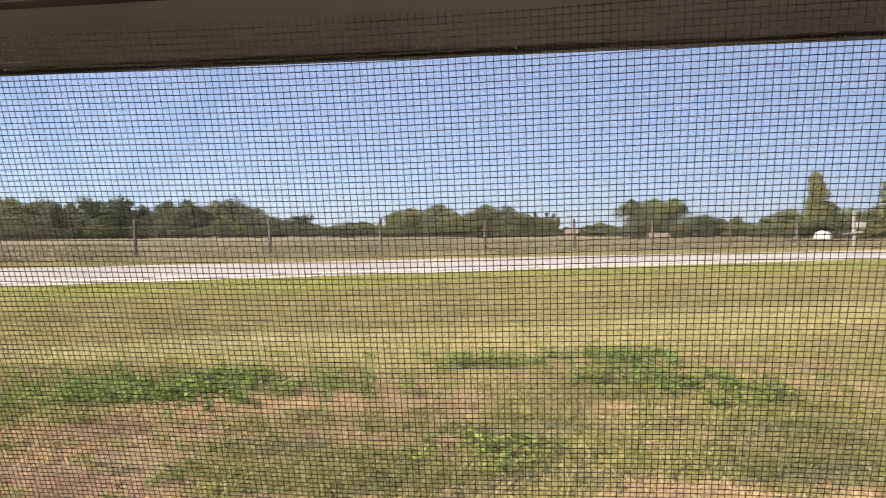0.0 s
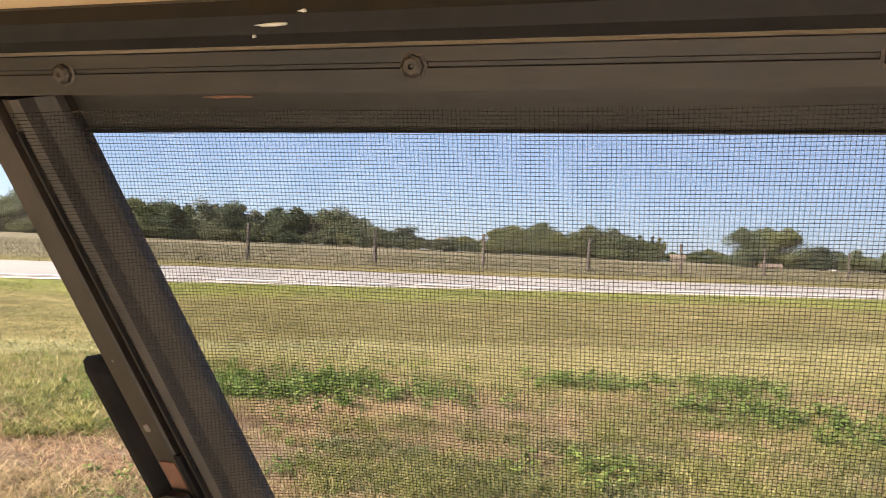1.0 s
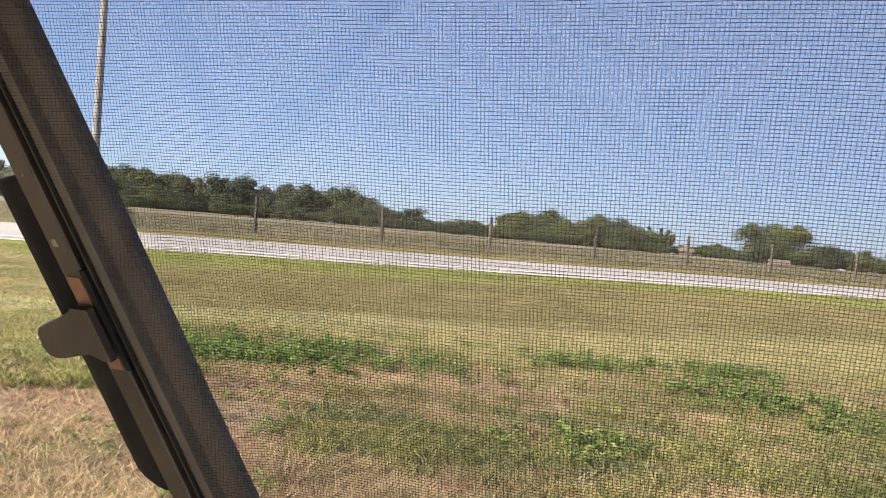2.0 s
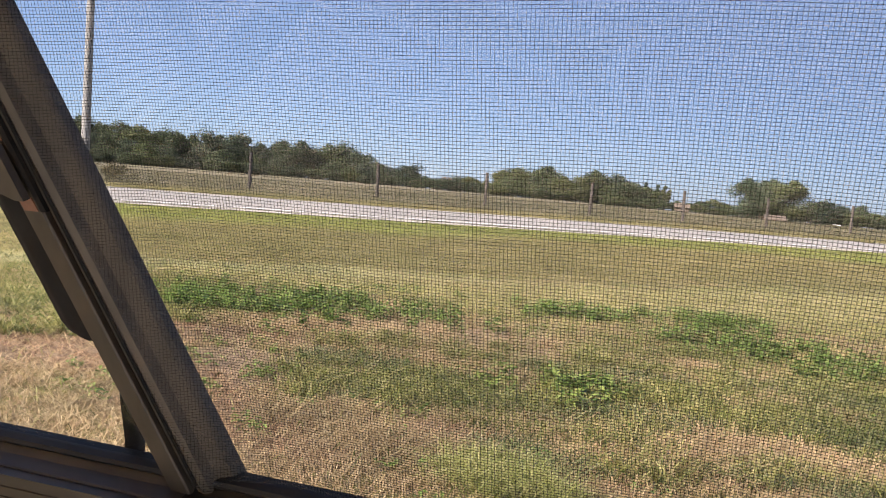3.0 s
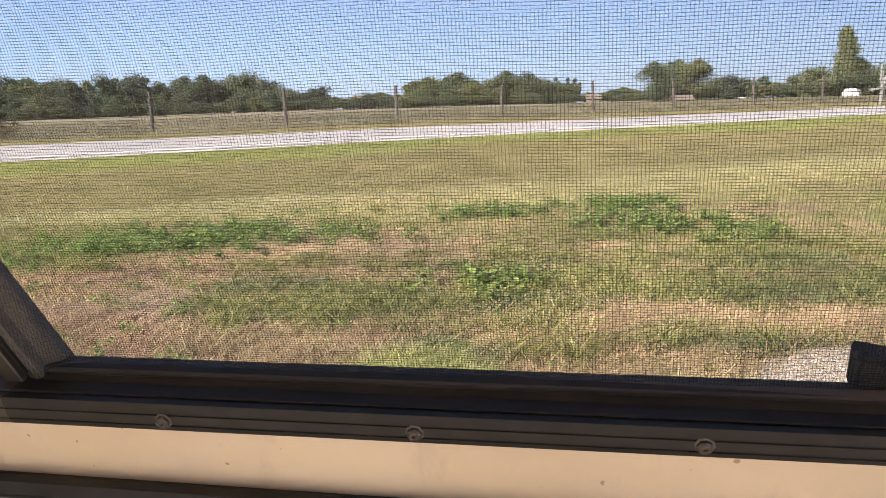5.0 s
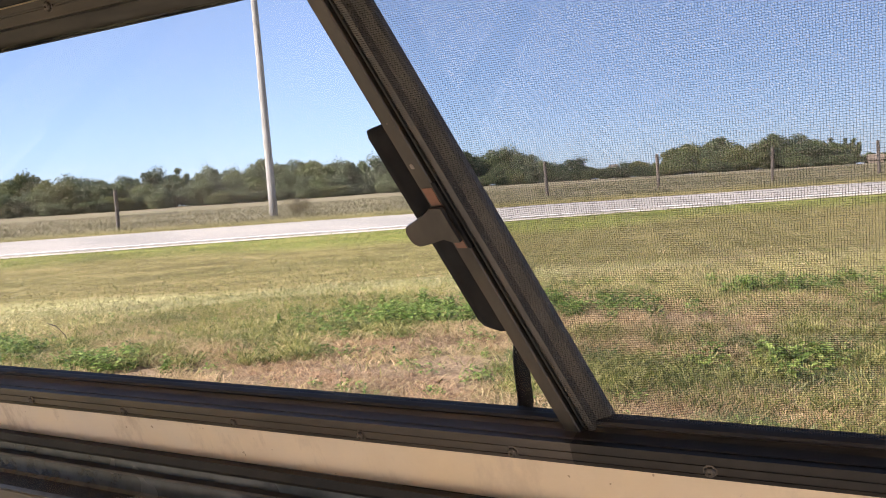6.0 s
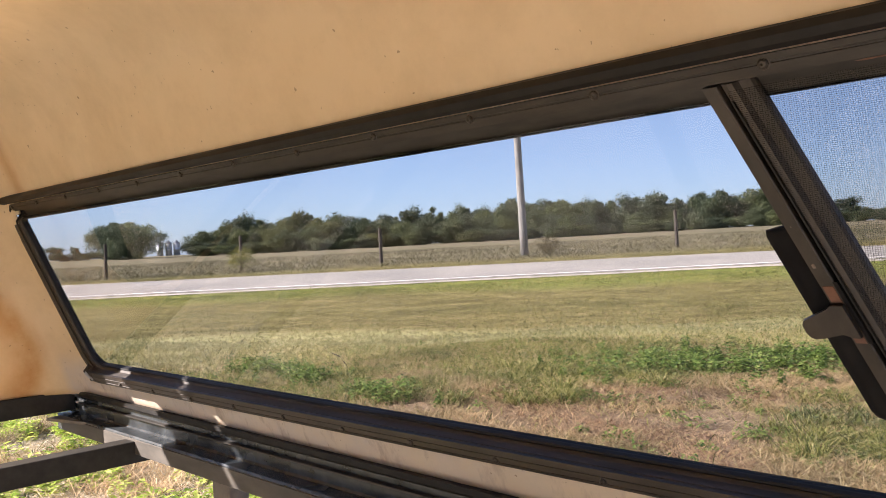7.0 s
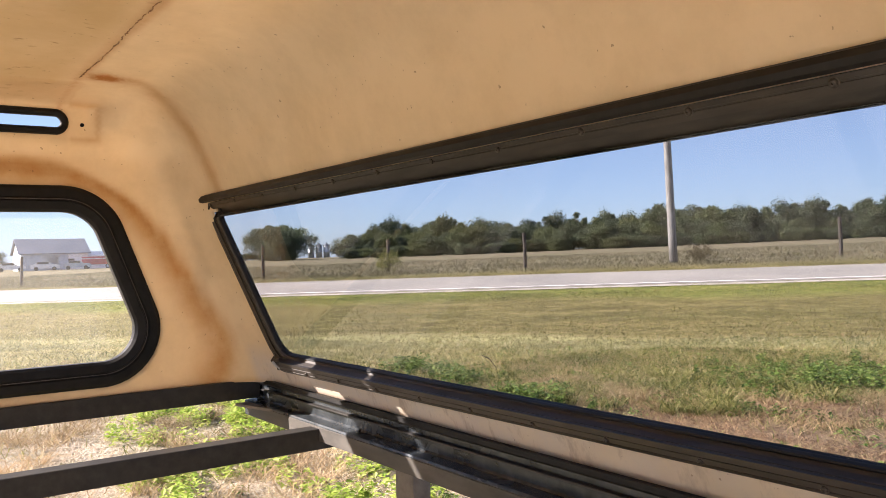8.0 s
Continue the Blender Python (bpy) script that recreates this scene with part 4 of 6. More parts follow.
    # bent strap outside, by the divider's foot
    bm = bmesh.new()
    path = [(1.328, 0.000, 0.020), (1.332, 0.006, 0.021), (1.341, 0.012, 0.022), (1.345, 0.030, 0.023), (1.347, 0.055, 0.023), (1.350, 0.075, 0.022), (1.356, 0.095, 0.021), (1.362, 0.115, 0.02)]
    rows = []
    for i, (u, v, w) in enumerate(path):
        hw = 0.013 if i < 1 else 0.0075
        rows.append([bm.verts.new(win(u + a * hw, v, w + b)) for a, b in ((-1, 0), (-0.6, -0.004), (0.6, -0.004), (1, 0), (0.5, 0.003), (-0.5, 0.003))])
    for a, b in zip(rows, rows[1:]):
        for i in range(6):
            bm.faces.new((a[i], a[(i + 1) % 6], b[(i + 1) % 6], b[i]))
    bm.faces.new(rows[0]), bm.faces.new(rows[-1])
    part("strap", bm, M_TRACK, w0, "bent dark metal strap", True)
    # rubber stop block on the sill
    bm = bmesh.new()
    box(bm, (-0.015, -0.010, 0), (0.015, 0.010, 0.0245), 0.0015)
    for v in bm.verts:
        if v.co.z > 0.012:
            v.co.z += 0.002 * math.sin(900 * v.co.x) - (0.004 if v.co.x > 0.013 else 0)
        v.co = win(1.905 + v.co.x, 0.019 + v.co.z, 0.020 + v.co.y)
    part("stop_block", bm, M_TRACK, w0, "small black rubber stop block")
    # screws along both flanges
    head = screw_bm()
    me = bpy.data.meshes.new("screw")
    head.to_mesh(me)
    head.free()
    me.materials.append(M_SCREW)
    turn = Matrix((( 1, 0, 0), (0, V2.y, -W2.y), (0, V2.z, -W2.z))).to_4x4()
    rnd = random.Random(7)
    spots = [(1.3516 + 0.1526 * k, 0.0144, -0.0250) for k in range(-11, 5)] + [(0.991 + 0.156 * k, 0.426, -0.005) for k in range(-9, 7)] + [(1.95, 0.215, -0.005)]
    for u, v, w in spots:
        ob = new("screw", me)
        ob.parent = sill_part if v < 0.1 and u < 1.4 else screen_sill if v < 0.1 else frame_part
        ob.matrix_basis = Matrix.Translation(win(u + rnd.uniform(-0.003, 0.003), v + rnd.uniform(-0.001, 0.001), w)) @ turn @ Matrix.Rotation(rnd.uniform(0, 6), 4, "Z")
    ob = new("screw", me)
    ob.parent = divider
    ob.matrix_basis = Matrix.Translation(along(0.0160, 0.0030, -0.0072)) @ turn
    # peeled flakes on the strip and worn paint on the flange
    rnd = random.Random(12)
    for u, v, w, ln, wd, mt, nm, lb in ((1.404, 0.4425, -0.0128, 0.017, 0.0016, M_OLDWOOD, "peeled_flake", "pale peeled flake of sealant"),
                                        (1.4175, 0.4470, -0.0128, 0.0035, 0.0013, M_OLDWOOD, "peeled_flake", "pale peeled flake of sealant"),
                                        (1.3965, 0.4385, -0.0128, 0.0013, 0.0013, M_OLDWOOD, "peeled_flake", "pale peeled flake of sealant"),
                                        (1.378, 0.4148, -0.0062, 0.030, 0.0012, M_RUST, "worn_edge", "worn reddish edge of the flange")):
        bm = bmesh.new()
        rim = []
        for k in range(10):
            an = 2 * math.pi * k / 10
            j = rnd.uniform(0.55, 1.15)
            rim.append((u + ln / 2 * math.cos(an) * j, v + wd / 2 * math.sin(an) * j))
        lo = [bm.verts.new(win(a, b, w + 0.001)) for a, b in rim]
        hi = [bm.verts.new(win(a, b, w - rnd.uniform(0.0003, 0.0012))) for a, b in rim]
        bm.faces.new(lo), bm.faces.new(hi)
        for k in range(10):
            bm.faces.new((lo[k], lo[(k + 1) % 10], hi[(k + 1) % 10], hi[k]))
        part(nm, bm, mt, strip_part if nm == "peeled_flake" else frame_part, lb)
    # pale metal at the frame's lower corner
    bm = bmesh.new()
    flake = [(-0.352, 0.012), (-0.338, 0.001), (-0.322, -0.004), (-0.318, -0.0005), (-0.331, 0.006), (-0.345, 0.017)]
    lo = [bm.verts.new(win(u, v + 0.0154, -0.0258)) for u, v in flake]
    hi = [bm.verts.new(win(u * 0.98 - 0.0066, v * 0.9 + 0.0159, -0.0285)) for u, v in flake]
    bm.faces.new(lo), bm.faces.new(hi)
    for k in range(6):
        bm.faces.new((lo[k], lo[(k + 1) % 6], hi[(k + 1) % 6], hi[k]))
    part("corner_joint", bm, M_GALV, frame_part, "pale metal corner joint")
    # panes
    left = rounded(OPEN, OPEN_R, 0.004)
    cut = [p for p in left if p.x < 0.5]
    ys = sorted(p.y for p in cut)
    top, bot = max(ys), min(ys)
    order = sorted(cut, key=lambda p: math.atan2(p.y - 0.2, p.x - 0.5) % (2 * math.pi))
    outline = [Vector((1.395 - SLANT * (bot - 0.037), bot)), Vector((1.395 - SLANT * (top - 0.037), top))] + order
    pane = glass_sheet([[win(p.x, p.y, w) for p in outline] for w in (0.0075, 0.0105)], M_GLASS, w0, "dusty clear fixed glass pane")
    # closed sliding pane outside the screen
    rim = [(1.389 - SLANT * (v - 0.037) + s, v) for s, v in ((-0.012, -0.030), (0.665, -0.030), (0.665, 0.452), (-0.012, 0.452))]
    glass_sheet([[win(u, v, w) for u, v in rim] for w in (0.033, 0.036)], M_SMOKED, w0, "smoke-tinted sliding glass behind the screen")
    return w0


WINDOW = build_side_window()


def build_screen():
    """Woven insect screen: every wire a thin three-sided thread with a slight weave and sag."""
    verts, tris = [], []
    rise, across_by, r = 0.001565, 0.00178, 0.000155

    def sag(u, v):
        edge = max(0.0, 1 - (u - left(v)) / 0.045)
        return 0.0065 - 0.0122 * edge * edge + (1 - edge) * (0.0018 * math.sin(5.0 * u + 1.0) * math.sin(9 * v) + 0.0009 * math.sin(23 * u + 7 * v))

    def drift(u, v):
        return 0.0012 * math.sin(6.0 * u + 11 * v), 0.0013 * math.sin(9.0 * u - 5 * v) + 0.0006 * math.sin(31 * u + 3 * v)

    def thread(pts, across):
        base = len(verts)
        for u, v, w in pts:
            for k in range(3):
                c, s = r * math.cos(2.094 * k + 1.57), r * math.sin(2.094 * k + 1.57)
                verts.append(tuple(win(u + (c if across else 0), v + (0 if across else c), w - s)))
        for i in range(len(pts) - 1):
            for k in range(3):
                a, b = base + 3 * i + k, base + 3 * i + (k + 1) % 3
                tris.append((a, b, b + 3))
                tris.append((a, b + 3, a + 3))

    def left(v):
        return 1.389 - SLANT * (v - 0.037) + 0.0145

    def right(v):
        return 2.007 - SLANT * (v - 0.037)
    v = 0.026
    while v < 0.408:
        n = 26
        pts = []
        for i in range(n + 1):
            u = left(v) + (right(v) - left(v)) * i / n
            pts.append((u, v + drift(u, v)[1], sag(u, v)))
        thread(pts, False)
        v += rise
    weft = len(tris)
    u = left(0.408)
    while u < right(0.026):
        lo = max(0.026, 0.037 + (1.4035 - u) / SLANT)
        hi = min(0.408, 0.037 + (2.007 - u) / SLANT)
        if hi - lo > 0.004:
            n = max(2, int(16 * (hi - lo) / 0.37))
            pts = []
            for i in range(n + 1):
                vv = lo + (hi - lo) * i / n
                pts.append((u + drift(u, vv)[0], vv, sag(u, vv)))
            thread(pts, True)
        u += across_by
    me = bpy.data.meshes.new("insect_screen")
    me.from_pydata(verts, [], tris)
    me.materials.append(M_WEFT)
    me.materials.append(M_WARP)
    me.polygons.foreach_set("material_index", (np.arange(len(tris)) >= weft).astype(np.int32))
    ob = new("insect_screen", me)
    ob.parent, ob.matrix_parent_inverse = WINDOW, WINDOW.matrix_basis.inverted()
    tagged(ob, "fine dark woven wire insect screen", kind="stuff")


build_screen()


def build_front_window():
    fw = thing("front_window", (-0.56, CY, 1.034), "black rubber-framed front window of the shell, dusty glass", "window")
    prof = [(0.060, 0.006), (0.060, -0.006), (0.052, -0.011), (0.034, -0.012), (0.031, -0.007), (0.027, -0.007), (0.024, -0.013), (0.006, -0.010), (0.0, -0.003), (0.0, 0.02), (0.055, 0.02)]
    bm = lofted([(rounded(FRONT, FRONT_R, d, 18), w) for d, w in prof], lambda p, w: (-0.556 + 0.05 * (p[1] - 0.953) - w, p[0], p[1]), closed=True)
    part("frame", bm, M_GASKET, fw, "wide black rubber frame")
    bm = lofted([(rounded(FRONT, FRONT_R, d, 18), w) for d, w in ((0.0285, -0.0095), (0.0300, -0.0095), (0.0300, -0.006), (0.0285, -0.006))], lambda p, w: (-0.556 + 0.05 * (p[1] - 0.953) - w, p[0], p[1]), closed=True)
    part("locking_strip", bm, M_STEELDUST, fw, "thin grey locking strip")
    rim = rounded(FRONT, FRONT_R, 0.005, 18)
    glass_sheet([[(-0.556 + 0.05 * (p.y - 0.953) + dx, p.x, p.y) for p in rim] for dx in (-0.004, -0.008)], M_GLASS_FRONT, fw, "dusty front glass")


build_front_window()


def build_stand():
    st = thing("steel_stand", (CX, CY, 0.2), "weathered black steel angle stand that carries the shell", "stand")
    low = float(lie(CX, CY)) - 0.03
    # angle rails along both sides, a flat lip down inside
    prof = [(0.032, 0.953), (0.0165, 0.953), (0.0155, 0.948), (0.0155, 0.902), (0.012, 0.8985), (-0.0165, 0.8975), (-0.0185, 0.894), (-0.0185, 0.860), (-0.012, 0.860), (-0.012, 0.889), (0.032, 0.889)]
    tip = lambda t, w: w - 0.0065 * (t + 0.4)
    rails = []
    for name, f in (("side_rail", lambda t, s, w: (t, s, tip(t, w))), ("side_rail", lambda t, s, w: (t, -1.6 - s, tip(t, w)))):
        rails.append(part(name, extruded(prof, -0.575, 2.47, f), M_STEEL, st, "black steel angle side rail"))
    for side in (1, -1):
        part("rail_lip", extruded([(-0.0187, 0.8925), (-0.0205, 0.8915), (-0.0205, 0.8612), (-0.0187, 0.8605)], -0.545, 2.43, lambda t, s, w, side=side: (t, s if side > 0 else -1.6 - s, tip(t, w))), M_LIPDUST, rails[side < 0], "grey-brown dusty face of the rail's lip")
    # seam strip and rubber line where the shell sits
    part("seal_strip", extruded([(0.004, 0.9545), (0.003, 0.946), (0.006, 0.942), (0.0155, 0.941), (0.0155, 0.9545)], -0.55, 2.44, lambda t, s, w: (t, s, tip(t, w))), M_GASKET, rails[0])
    part("rail_edge", extruded([(0.0065, 0.9275), (0.0065, 0.9245), (0.0156, 0.9235), (0.0156, 0.9285)], -0.53, 2.44, lambda t, s, w: (t, s, tip(t, w))), M_OLDSTEEL, rails[0], "worn rail edge")
    part("end_rail", boxed((-0.592, -1.62, 0.904), (-0.548, 0.0150, 0.9525), 0.003), M_OLDSTEEL, st, "dusty black steel end rail")
    part("end_rail", boxed((2.44, -1.62, 0.882), (2.484, 0.0, 0.930), 0.003), M_STEEL, st)
    for x in (-0.185, 0.95, 2.1):
        part("cross_bar", boxed((x, -1.625, tip(x, 0.842)), (x + 0.045, 0.030, tip(x, 0.888)), 0.003), M_OLDSTEEL, st, "dusty square steel cross bar")
    for x in (0.156, 2.2):
        for y in (-0.008, -1.632):
            bm = bmesh.new()
            box(bm, (x, y, low), (x + 0.062, y + 0.04, 0.862), 0.003)
            part("leg", bm, M_STEELDUST, st, "grey-brown steel leg")
    # corner gusset plate, its paler steel colour standing for sunlight on it
    bm = bmesh.new()
    pts = [(-0.548, -0.0185), (-0.548, -0.055), (-0.40, -0.0185)]
    lo = [bm.verts.new((x, y, 0.889)) for x, y in pts]
    hi = [bm.verts.new((x, y, 0.896)) for x, y in pts]
    bm.faces.new(lo), bm.faces.new(hi)
    for i in range(3):
        bm.faces.new((lo[i], lo[(i + 1) % 3], hi[(i + 1) % 3], hi[i]))
    part("gusset", bm, M_STEELDUST, st, "corner gusset plate, sunlight put into its pale colour")


build_stand()

def rail_litter():
    """Rusty flakes and dead leaf scraps lying on the side rail's flange."""
    rng = np.random.default_rng(77)
    n = 3500
    x = rng.uniform(0.85, 2.05, n)
    y = rng.uniform(-0.0155, 0.011, n)
    z = 0.8978 - 0.0065 * (x + 0.4) + rng.uniform(0.0002, 0.0030, n)
    th, q = rng.uniform(0, 6.283, n), rng.uniform(0.0012, 0.0036, n)
    d = np.stack([np.cos(th), np.sin(th) * 0.6, rng.uniform(-0.25, 0.25, n)], 1) * q[:, None]
    e = np.stack([-np.sin(th), np.cos(th) * 0.6, rng.uniform(-0.25, 0.25, n)], 1) * q[:, None] * rng.uniform(0.25, 0.7, n)[:, None]
    c = np.stack([x, y, z], 1)
    v = np.stack([c - d, c + e, c + d * 0.9, c - e, c + [0, 0, 0.0012]], 1).reshape(-1, 3)
    k = np.arange(n)[:, None] * 5
    mesh_thing("rail_litter", v, np.concatenate([k + w for w in ([0, 1, 4], [1, 2, 4], [2, 3, 4], [3, 0, 4])], 0), M_LITTER, "rust flakes and dead leaf scraps on the steel rail", "litter")


rail_litter()

# ---- along the road ----
def build_pole():
    x, y, z = spot(-18.63, 23.5)
    pole = thing("utility_pole", (x, y, z), "grey weathered wooden utility pole beside the road, leaning slightly", "utility pole")
    bm = bmesh.new()
    lean = Vector((-0.018, -0.012, 1.0))
    tapered(bm, Vector((x, y, z - 0.3)), Vector((x, y, z)) + lean * 10.5, 0.155, 0.105, 14, 8, 0.01)
    part("shaft", bm, M_POLE, pole, "grey cracked round timber", True)


build_pole()


def build_posts():
    rnd = random.Random(3)
    base = thing("fence_post", (0, 0, 0), "weathered dark wooden fence post along the pasture", "fence post", "fence posts along the pasture")
    bm = bmesh.new()
    tapered(bm, (0, 0, -0.2), (0.01, 0.0, 1.36), 0.072, 0.064, 9, 5, 0.006)
    part("post_shaft", bm, M_POST, base)
    spots = [(-22.85, 20.04, 1.33), (-27.05, 16.5, 1.4), (-14.4, 27.2, 1.42), (-10.45, 30.05, 1.36), (-6.8, 32.75, 1.45), (-2.9, 35.45, 1.38), (0.85, 38.45, 1.42), (4.55, 41.4, 1.35)]
    along = lambda a, h: (29.75 * NX + a * NY, 29.75 * NY - a * NX, h)
    spots += [along(a, h) for a, h in ((-16.8, 1.35), (-23.0, 1.3), (-29.3, 1.35), (-35.5, 1.4), (-41.5, 1.3), (-47.5, 1.35), (34.2, 1.4), (39.2, 1.3), (44.1, 1.35), (49.2, 1.3), (54.3, 1.3), (59.6, 1.3))]
    for i, (x, y, h) in enumerate(spots):
        m = Matrix.Translation(spot(x, y)) @ Euler((rnd.uniform(-0.03, 0.03), rnd.uniform(-0.03, 0.03), rnd.uniform(0, 6))).to_matrix().to_4x4()
        if i == 0:
            base.matrix_basis = m
        else:
            copy_thing(base, m)


build_posts()


def build_mailbox():
    x, y = away(-16.0, 49.0)
    x, y, z = spot(x, y)
    m = Matrix.Translation((x, y, z)) @ Matrix.Rotation(radians(20), 4, "Z")
    mb = thing("mailbox", (x, y, z), "grey mailbox on a pale wooden post beside the road", "mailbox")
    part("post", boxed((-0.06, -0.06, -0.1), (0.06, 0.06, 2.0), 0.01, m), M_MAILPOST, mb, "pale square post")
    bm = bmesh.new()
    box(bm, (-0.5, -0.09, 0.78), (0.6, 0.09, 0.88), 0.01, m @ Matrix.Rotation(radians(-7), 4, "Y"))
    part("arm", bm, M_MAILPOST, mb, "pale slanting shelf board")
    bm = bmesh.new()
    prof = [(-0.16, 1.05), (0.16, 1.05), (0.16, 1.3), (0.12, 1.4), (0.0, 1.46), (-0.12, 1.4), (-0.16, 1.3)]
    rows = [[bm.verts.new(m @ Vector((u, v, w))) for v, w in prof] for u in (0.1, 0.62)]
    for i in range(7):
        bm.faces.new((rows[0][i], rows[0][(i + 1) % 7], rows[1][(i + 1) % 7], rows[1][i]))
    bm.faces.new(rows[0]), bm.faces.new(rows[1])
    part("box", bm, M_POLE, mb, "dark grey metal letter box")
    part("brace", boxed((0.26, -0.04, 0.8), (0.32, 0.04, 1.07), 0.008, m), M_MAILPOST, mb)
    # thin marker stake nearer the yard
    x, y = away(-19.6, 23.5)
    x, y, z = spot(x, y)
    st = thing("marker_stake", (x, y, z), "thin leaning metal marker stake in the grass", "stake")
    bm = bmesh.new()
    tapered(bm, (x, y, z - 0.1), (x + 0.17, y, z + 1.65), 0.022, 0.018, 8, 2)
    part("rod", bm, M_POST, st)


build_mailbox()


def gabled(name, place, turn, length, width, eave, ridge, wall_mat, roof_mat, label, category, over=0.4, doors=()):
    """A simple long building: walls with gables, a two-sided roof with eaves, doors and windows set in the long side."""
    x, y, z = place
    m = Matrix.Translation((x, y, z - 0.2)) @ Matrix.Rotation(radians(turn), 4, "Z")
    b = thing(name, (x, y, z), label, category)
    bm = bmesh.new()
    L, W = length / 2, width / 2
    prof = [(-W, 0), (W, 0), (W, eave), (0, ridge), (-W, eave)]
    rows = [[bm.verts.new(m @ Vector((u, v, w))) for v, w in prof] for u in (-L, L)]
    for i in range(5):
        bm.faces.new((rows[0][i], rows[0][(i + 1) % 5], rows[1][(i + 1) % 5], rows[1][i]))
    bm.faces.new(rows[0]), bm.faces.new(rows[1])
    wall = part("wall", bm, wall_mat, b)
    slope = (ridge - eave) / W
    for s in (-1, 1):
        prof = [(0, ridge + 0.02), (s * (W + over), eave - slope * over + 0.02), (s * (W + over), eave - slope * over + 0.16), (0, ridge + 0.17)]
        part("roof", extruded([(v, w) for v, w in prof], -L - over, L + over, lambda t, v, w: m @ Vector((t, v, w))), roof_mat, b)
    for u0, u1, w0, w1, mat, nm in doors:
        part(nm, boxed((u0, -W - 0.06, w0), (u1, -W - 0.01, w1), 0, m), mat, wall)
    return b


def build_far_buildings():
    x, y = away(80.2, 160)
    turn = 80.2 + 8
    gabled("barn", spot(x, y), turn, 10.4, 11, 3.0, 5.4, M_WHITE, M_ROOF, "white barn with a long grey metal roof across the road", "barn", 0.4,
           ((-5.1, 2.0, 0.2, 2.85, M_SHADEWALL, "siding"), (2.3, 5.1, 0.2, 2.9, M_WHITE, "siding"), (-2.2, 0.6, 0.25, 2.6, M_GALV, "door"), (2.0, 3.0, 1.0, 2.0, M_DARK, "window")))
    x, y = away(77.9, 158)
    gabled("shed", spot(x, y), turn, 4.2, 4, 2.3, 3.0, M_WHITE, M_WHITE, "small white shed beside the barn", "shed", 0.1, ())
    # red wagon and two pale cars parked by the barn
    x, y = away(77.5, 150)
    x, y, z = spot(x, y)
    m = Matrix.Translation((x, y, z)) @ Matrix.Rotation(radians(77), 4, "Z")
    wg = thing("farm_wagon", (x, y, z), "faded red farm wagon parked by the barn", "wagon")
    part("bed", boxed((-2.4, -1, 0.7), (2.4, 1, 1.6), 0.04, m), M_RED, wg, "red slatted bed")
    part("rack", boxed((-2.4, -1, 1.75), (2.4, -0.9, 2.0), 0.02, m), M_RED, wg)
    for u in (-1.9, -0.6, 0.7, 2.0):
        part("stake", boxed((u, -1.03, 0.7), (u + 0.1, -0.93, 2.05), 0.01, m), M_RED, wg)
    for u in (-1.6, 1.6):
        for v in (-0.9, 0.9):
            wheel = part("wheel", lathe(bmesh.new(), [(0.4, -0.12), (0.42, 0), (0.4, 0.12)], 14, m @ Matrix.Translation((u, v, 0.42)) @ Matrix.Rotation(math.pi / 2, 4, "X")), M_TYRE, wg)
            part("rim", lathe(bmesh.new(), [(0.26, -0.13), (0.26, 0.13), (0.06, 0.14)], 12, m @ Matrix.Translation((u, v, 0.42)) @ Matrix.Rotation(math.pi / 2, 4, "X")), M_GALV, wheel)
    for b, mat, lab in ((80.5, M_WHITE, "pale car parked in front of the barn"), (78.7, M_GALV, "silver car parked in front of the barn"), (82.4, M_WHITE, "white car parked at the barn's corner")):
        x, y = away(b, 148)
        x, y, z = spot(x, y)
        m = Matrix.Translation((x, y, z)) @ Matrix.Rotation(radians(b), 4, "Z")
        car = thing("car", (x, y, z), lab, "car", "cars at the barn")
        bm = bmesh.new()
        prof = [(-2.1, 0.35), (2.1, 0.35), (2.15, 0.75), (1.9, 0.95), (1.0, 1.0), (0.4, 1.42), (-1.0, 1.45), (-1.7, 1.02), (-2.1, 0.95)]
        rows = [[bm.verts.new(m @ Vector((u, v, w))) for u, w in prof] for v in (-0.85, 0.85)]
        for i in range(9):
            bm.faces.new((rows[0][i], rows[0][(i + 1) % 9], rows[1][(i + 1) % 9], rows[1][i]))
        bm.faces.new(rows[0]), bm.faces.new(rows[1])
        part("body", bm, mat, car)
        part("window", boxed((-1.2, -0.87, 1.05), (0.5, -0.86, 1.38), 0, m), M_DARK, car)
        for u in (-1.3, 1.3):
            part("wheel", lathe(bmesh.new(), [(0.3, -0.1), (0.33, 0), (0.3, 0.1)], 12, m @ Matrix.Translation((u, -0.8, 0.33)) @ Matrix.Rotation(math.pi / 2, 4, "X")), M_TYRE, car)
    # three grain silos
    for b in (64.0, 63.45, 62.95):
        x, y = away(b, 330)
        x, y, z = spot(x, y)
        si = thing("silo", (x, y, z), "pale galvanised grain silo with a cone roof", "silo", "grain silos")
        part("drum", lathe(bmesh.new(), [(1.2, -0.5), (1.2, 2.2), (1.22, 2.22), (1.2, 2.24), (1.2, 4.7)], 18, Matrix.Translation((x, y, z))), M_GALV, si, "", True)
        part("cone_roof", lathe(bmesh.new(), [(1.3, 4.7), (0.25, 5.7), (0.2, 5.95)], 18, Matrix.Translation((x, y, z))), M_ROOF, si, "darker cone roof")
    # sheds under the trees
    x, y = away(-14.35, 96)
    x, y, z = spot(x, y)
    sh = thing("tarp_shelter", (x, y, z), "pale grey dome-shaped tarp shelter under the trees", "shelter")
    bm = bmesh.new()
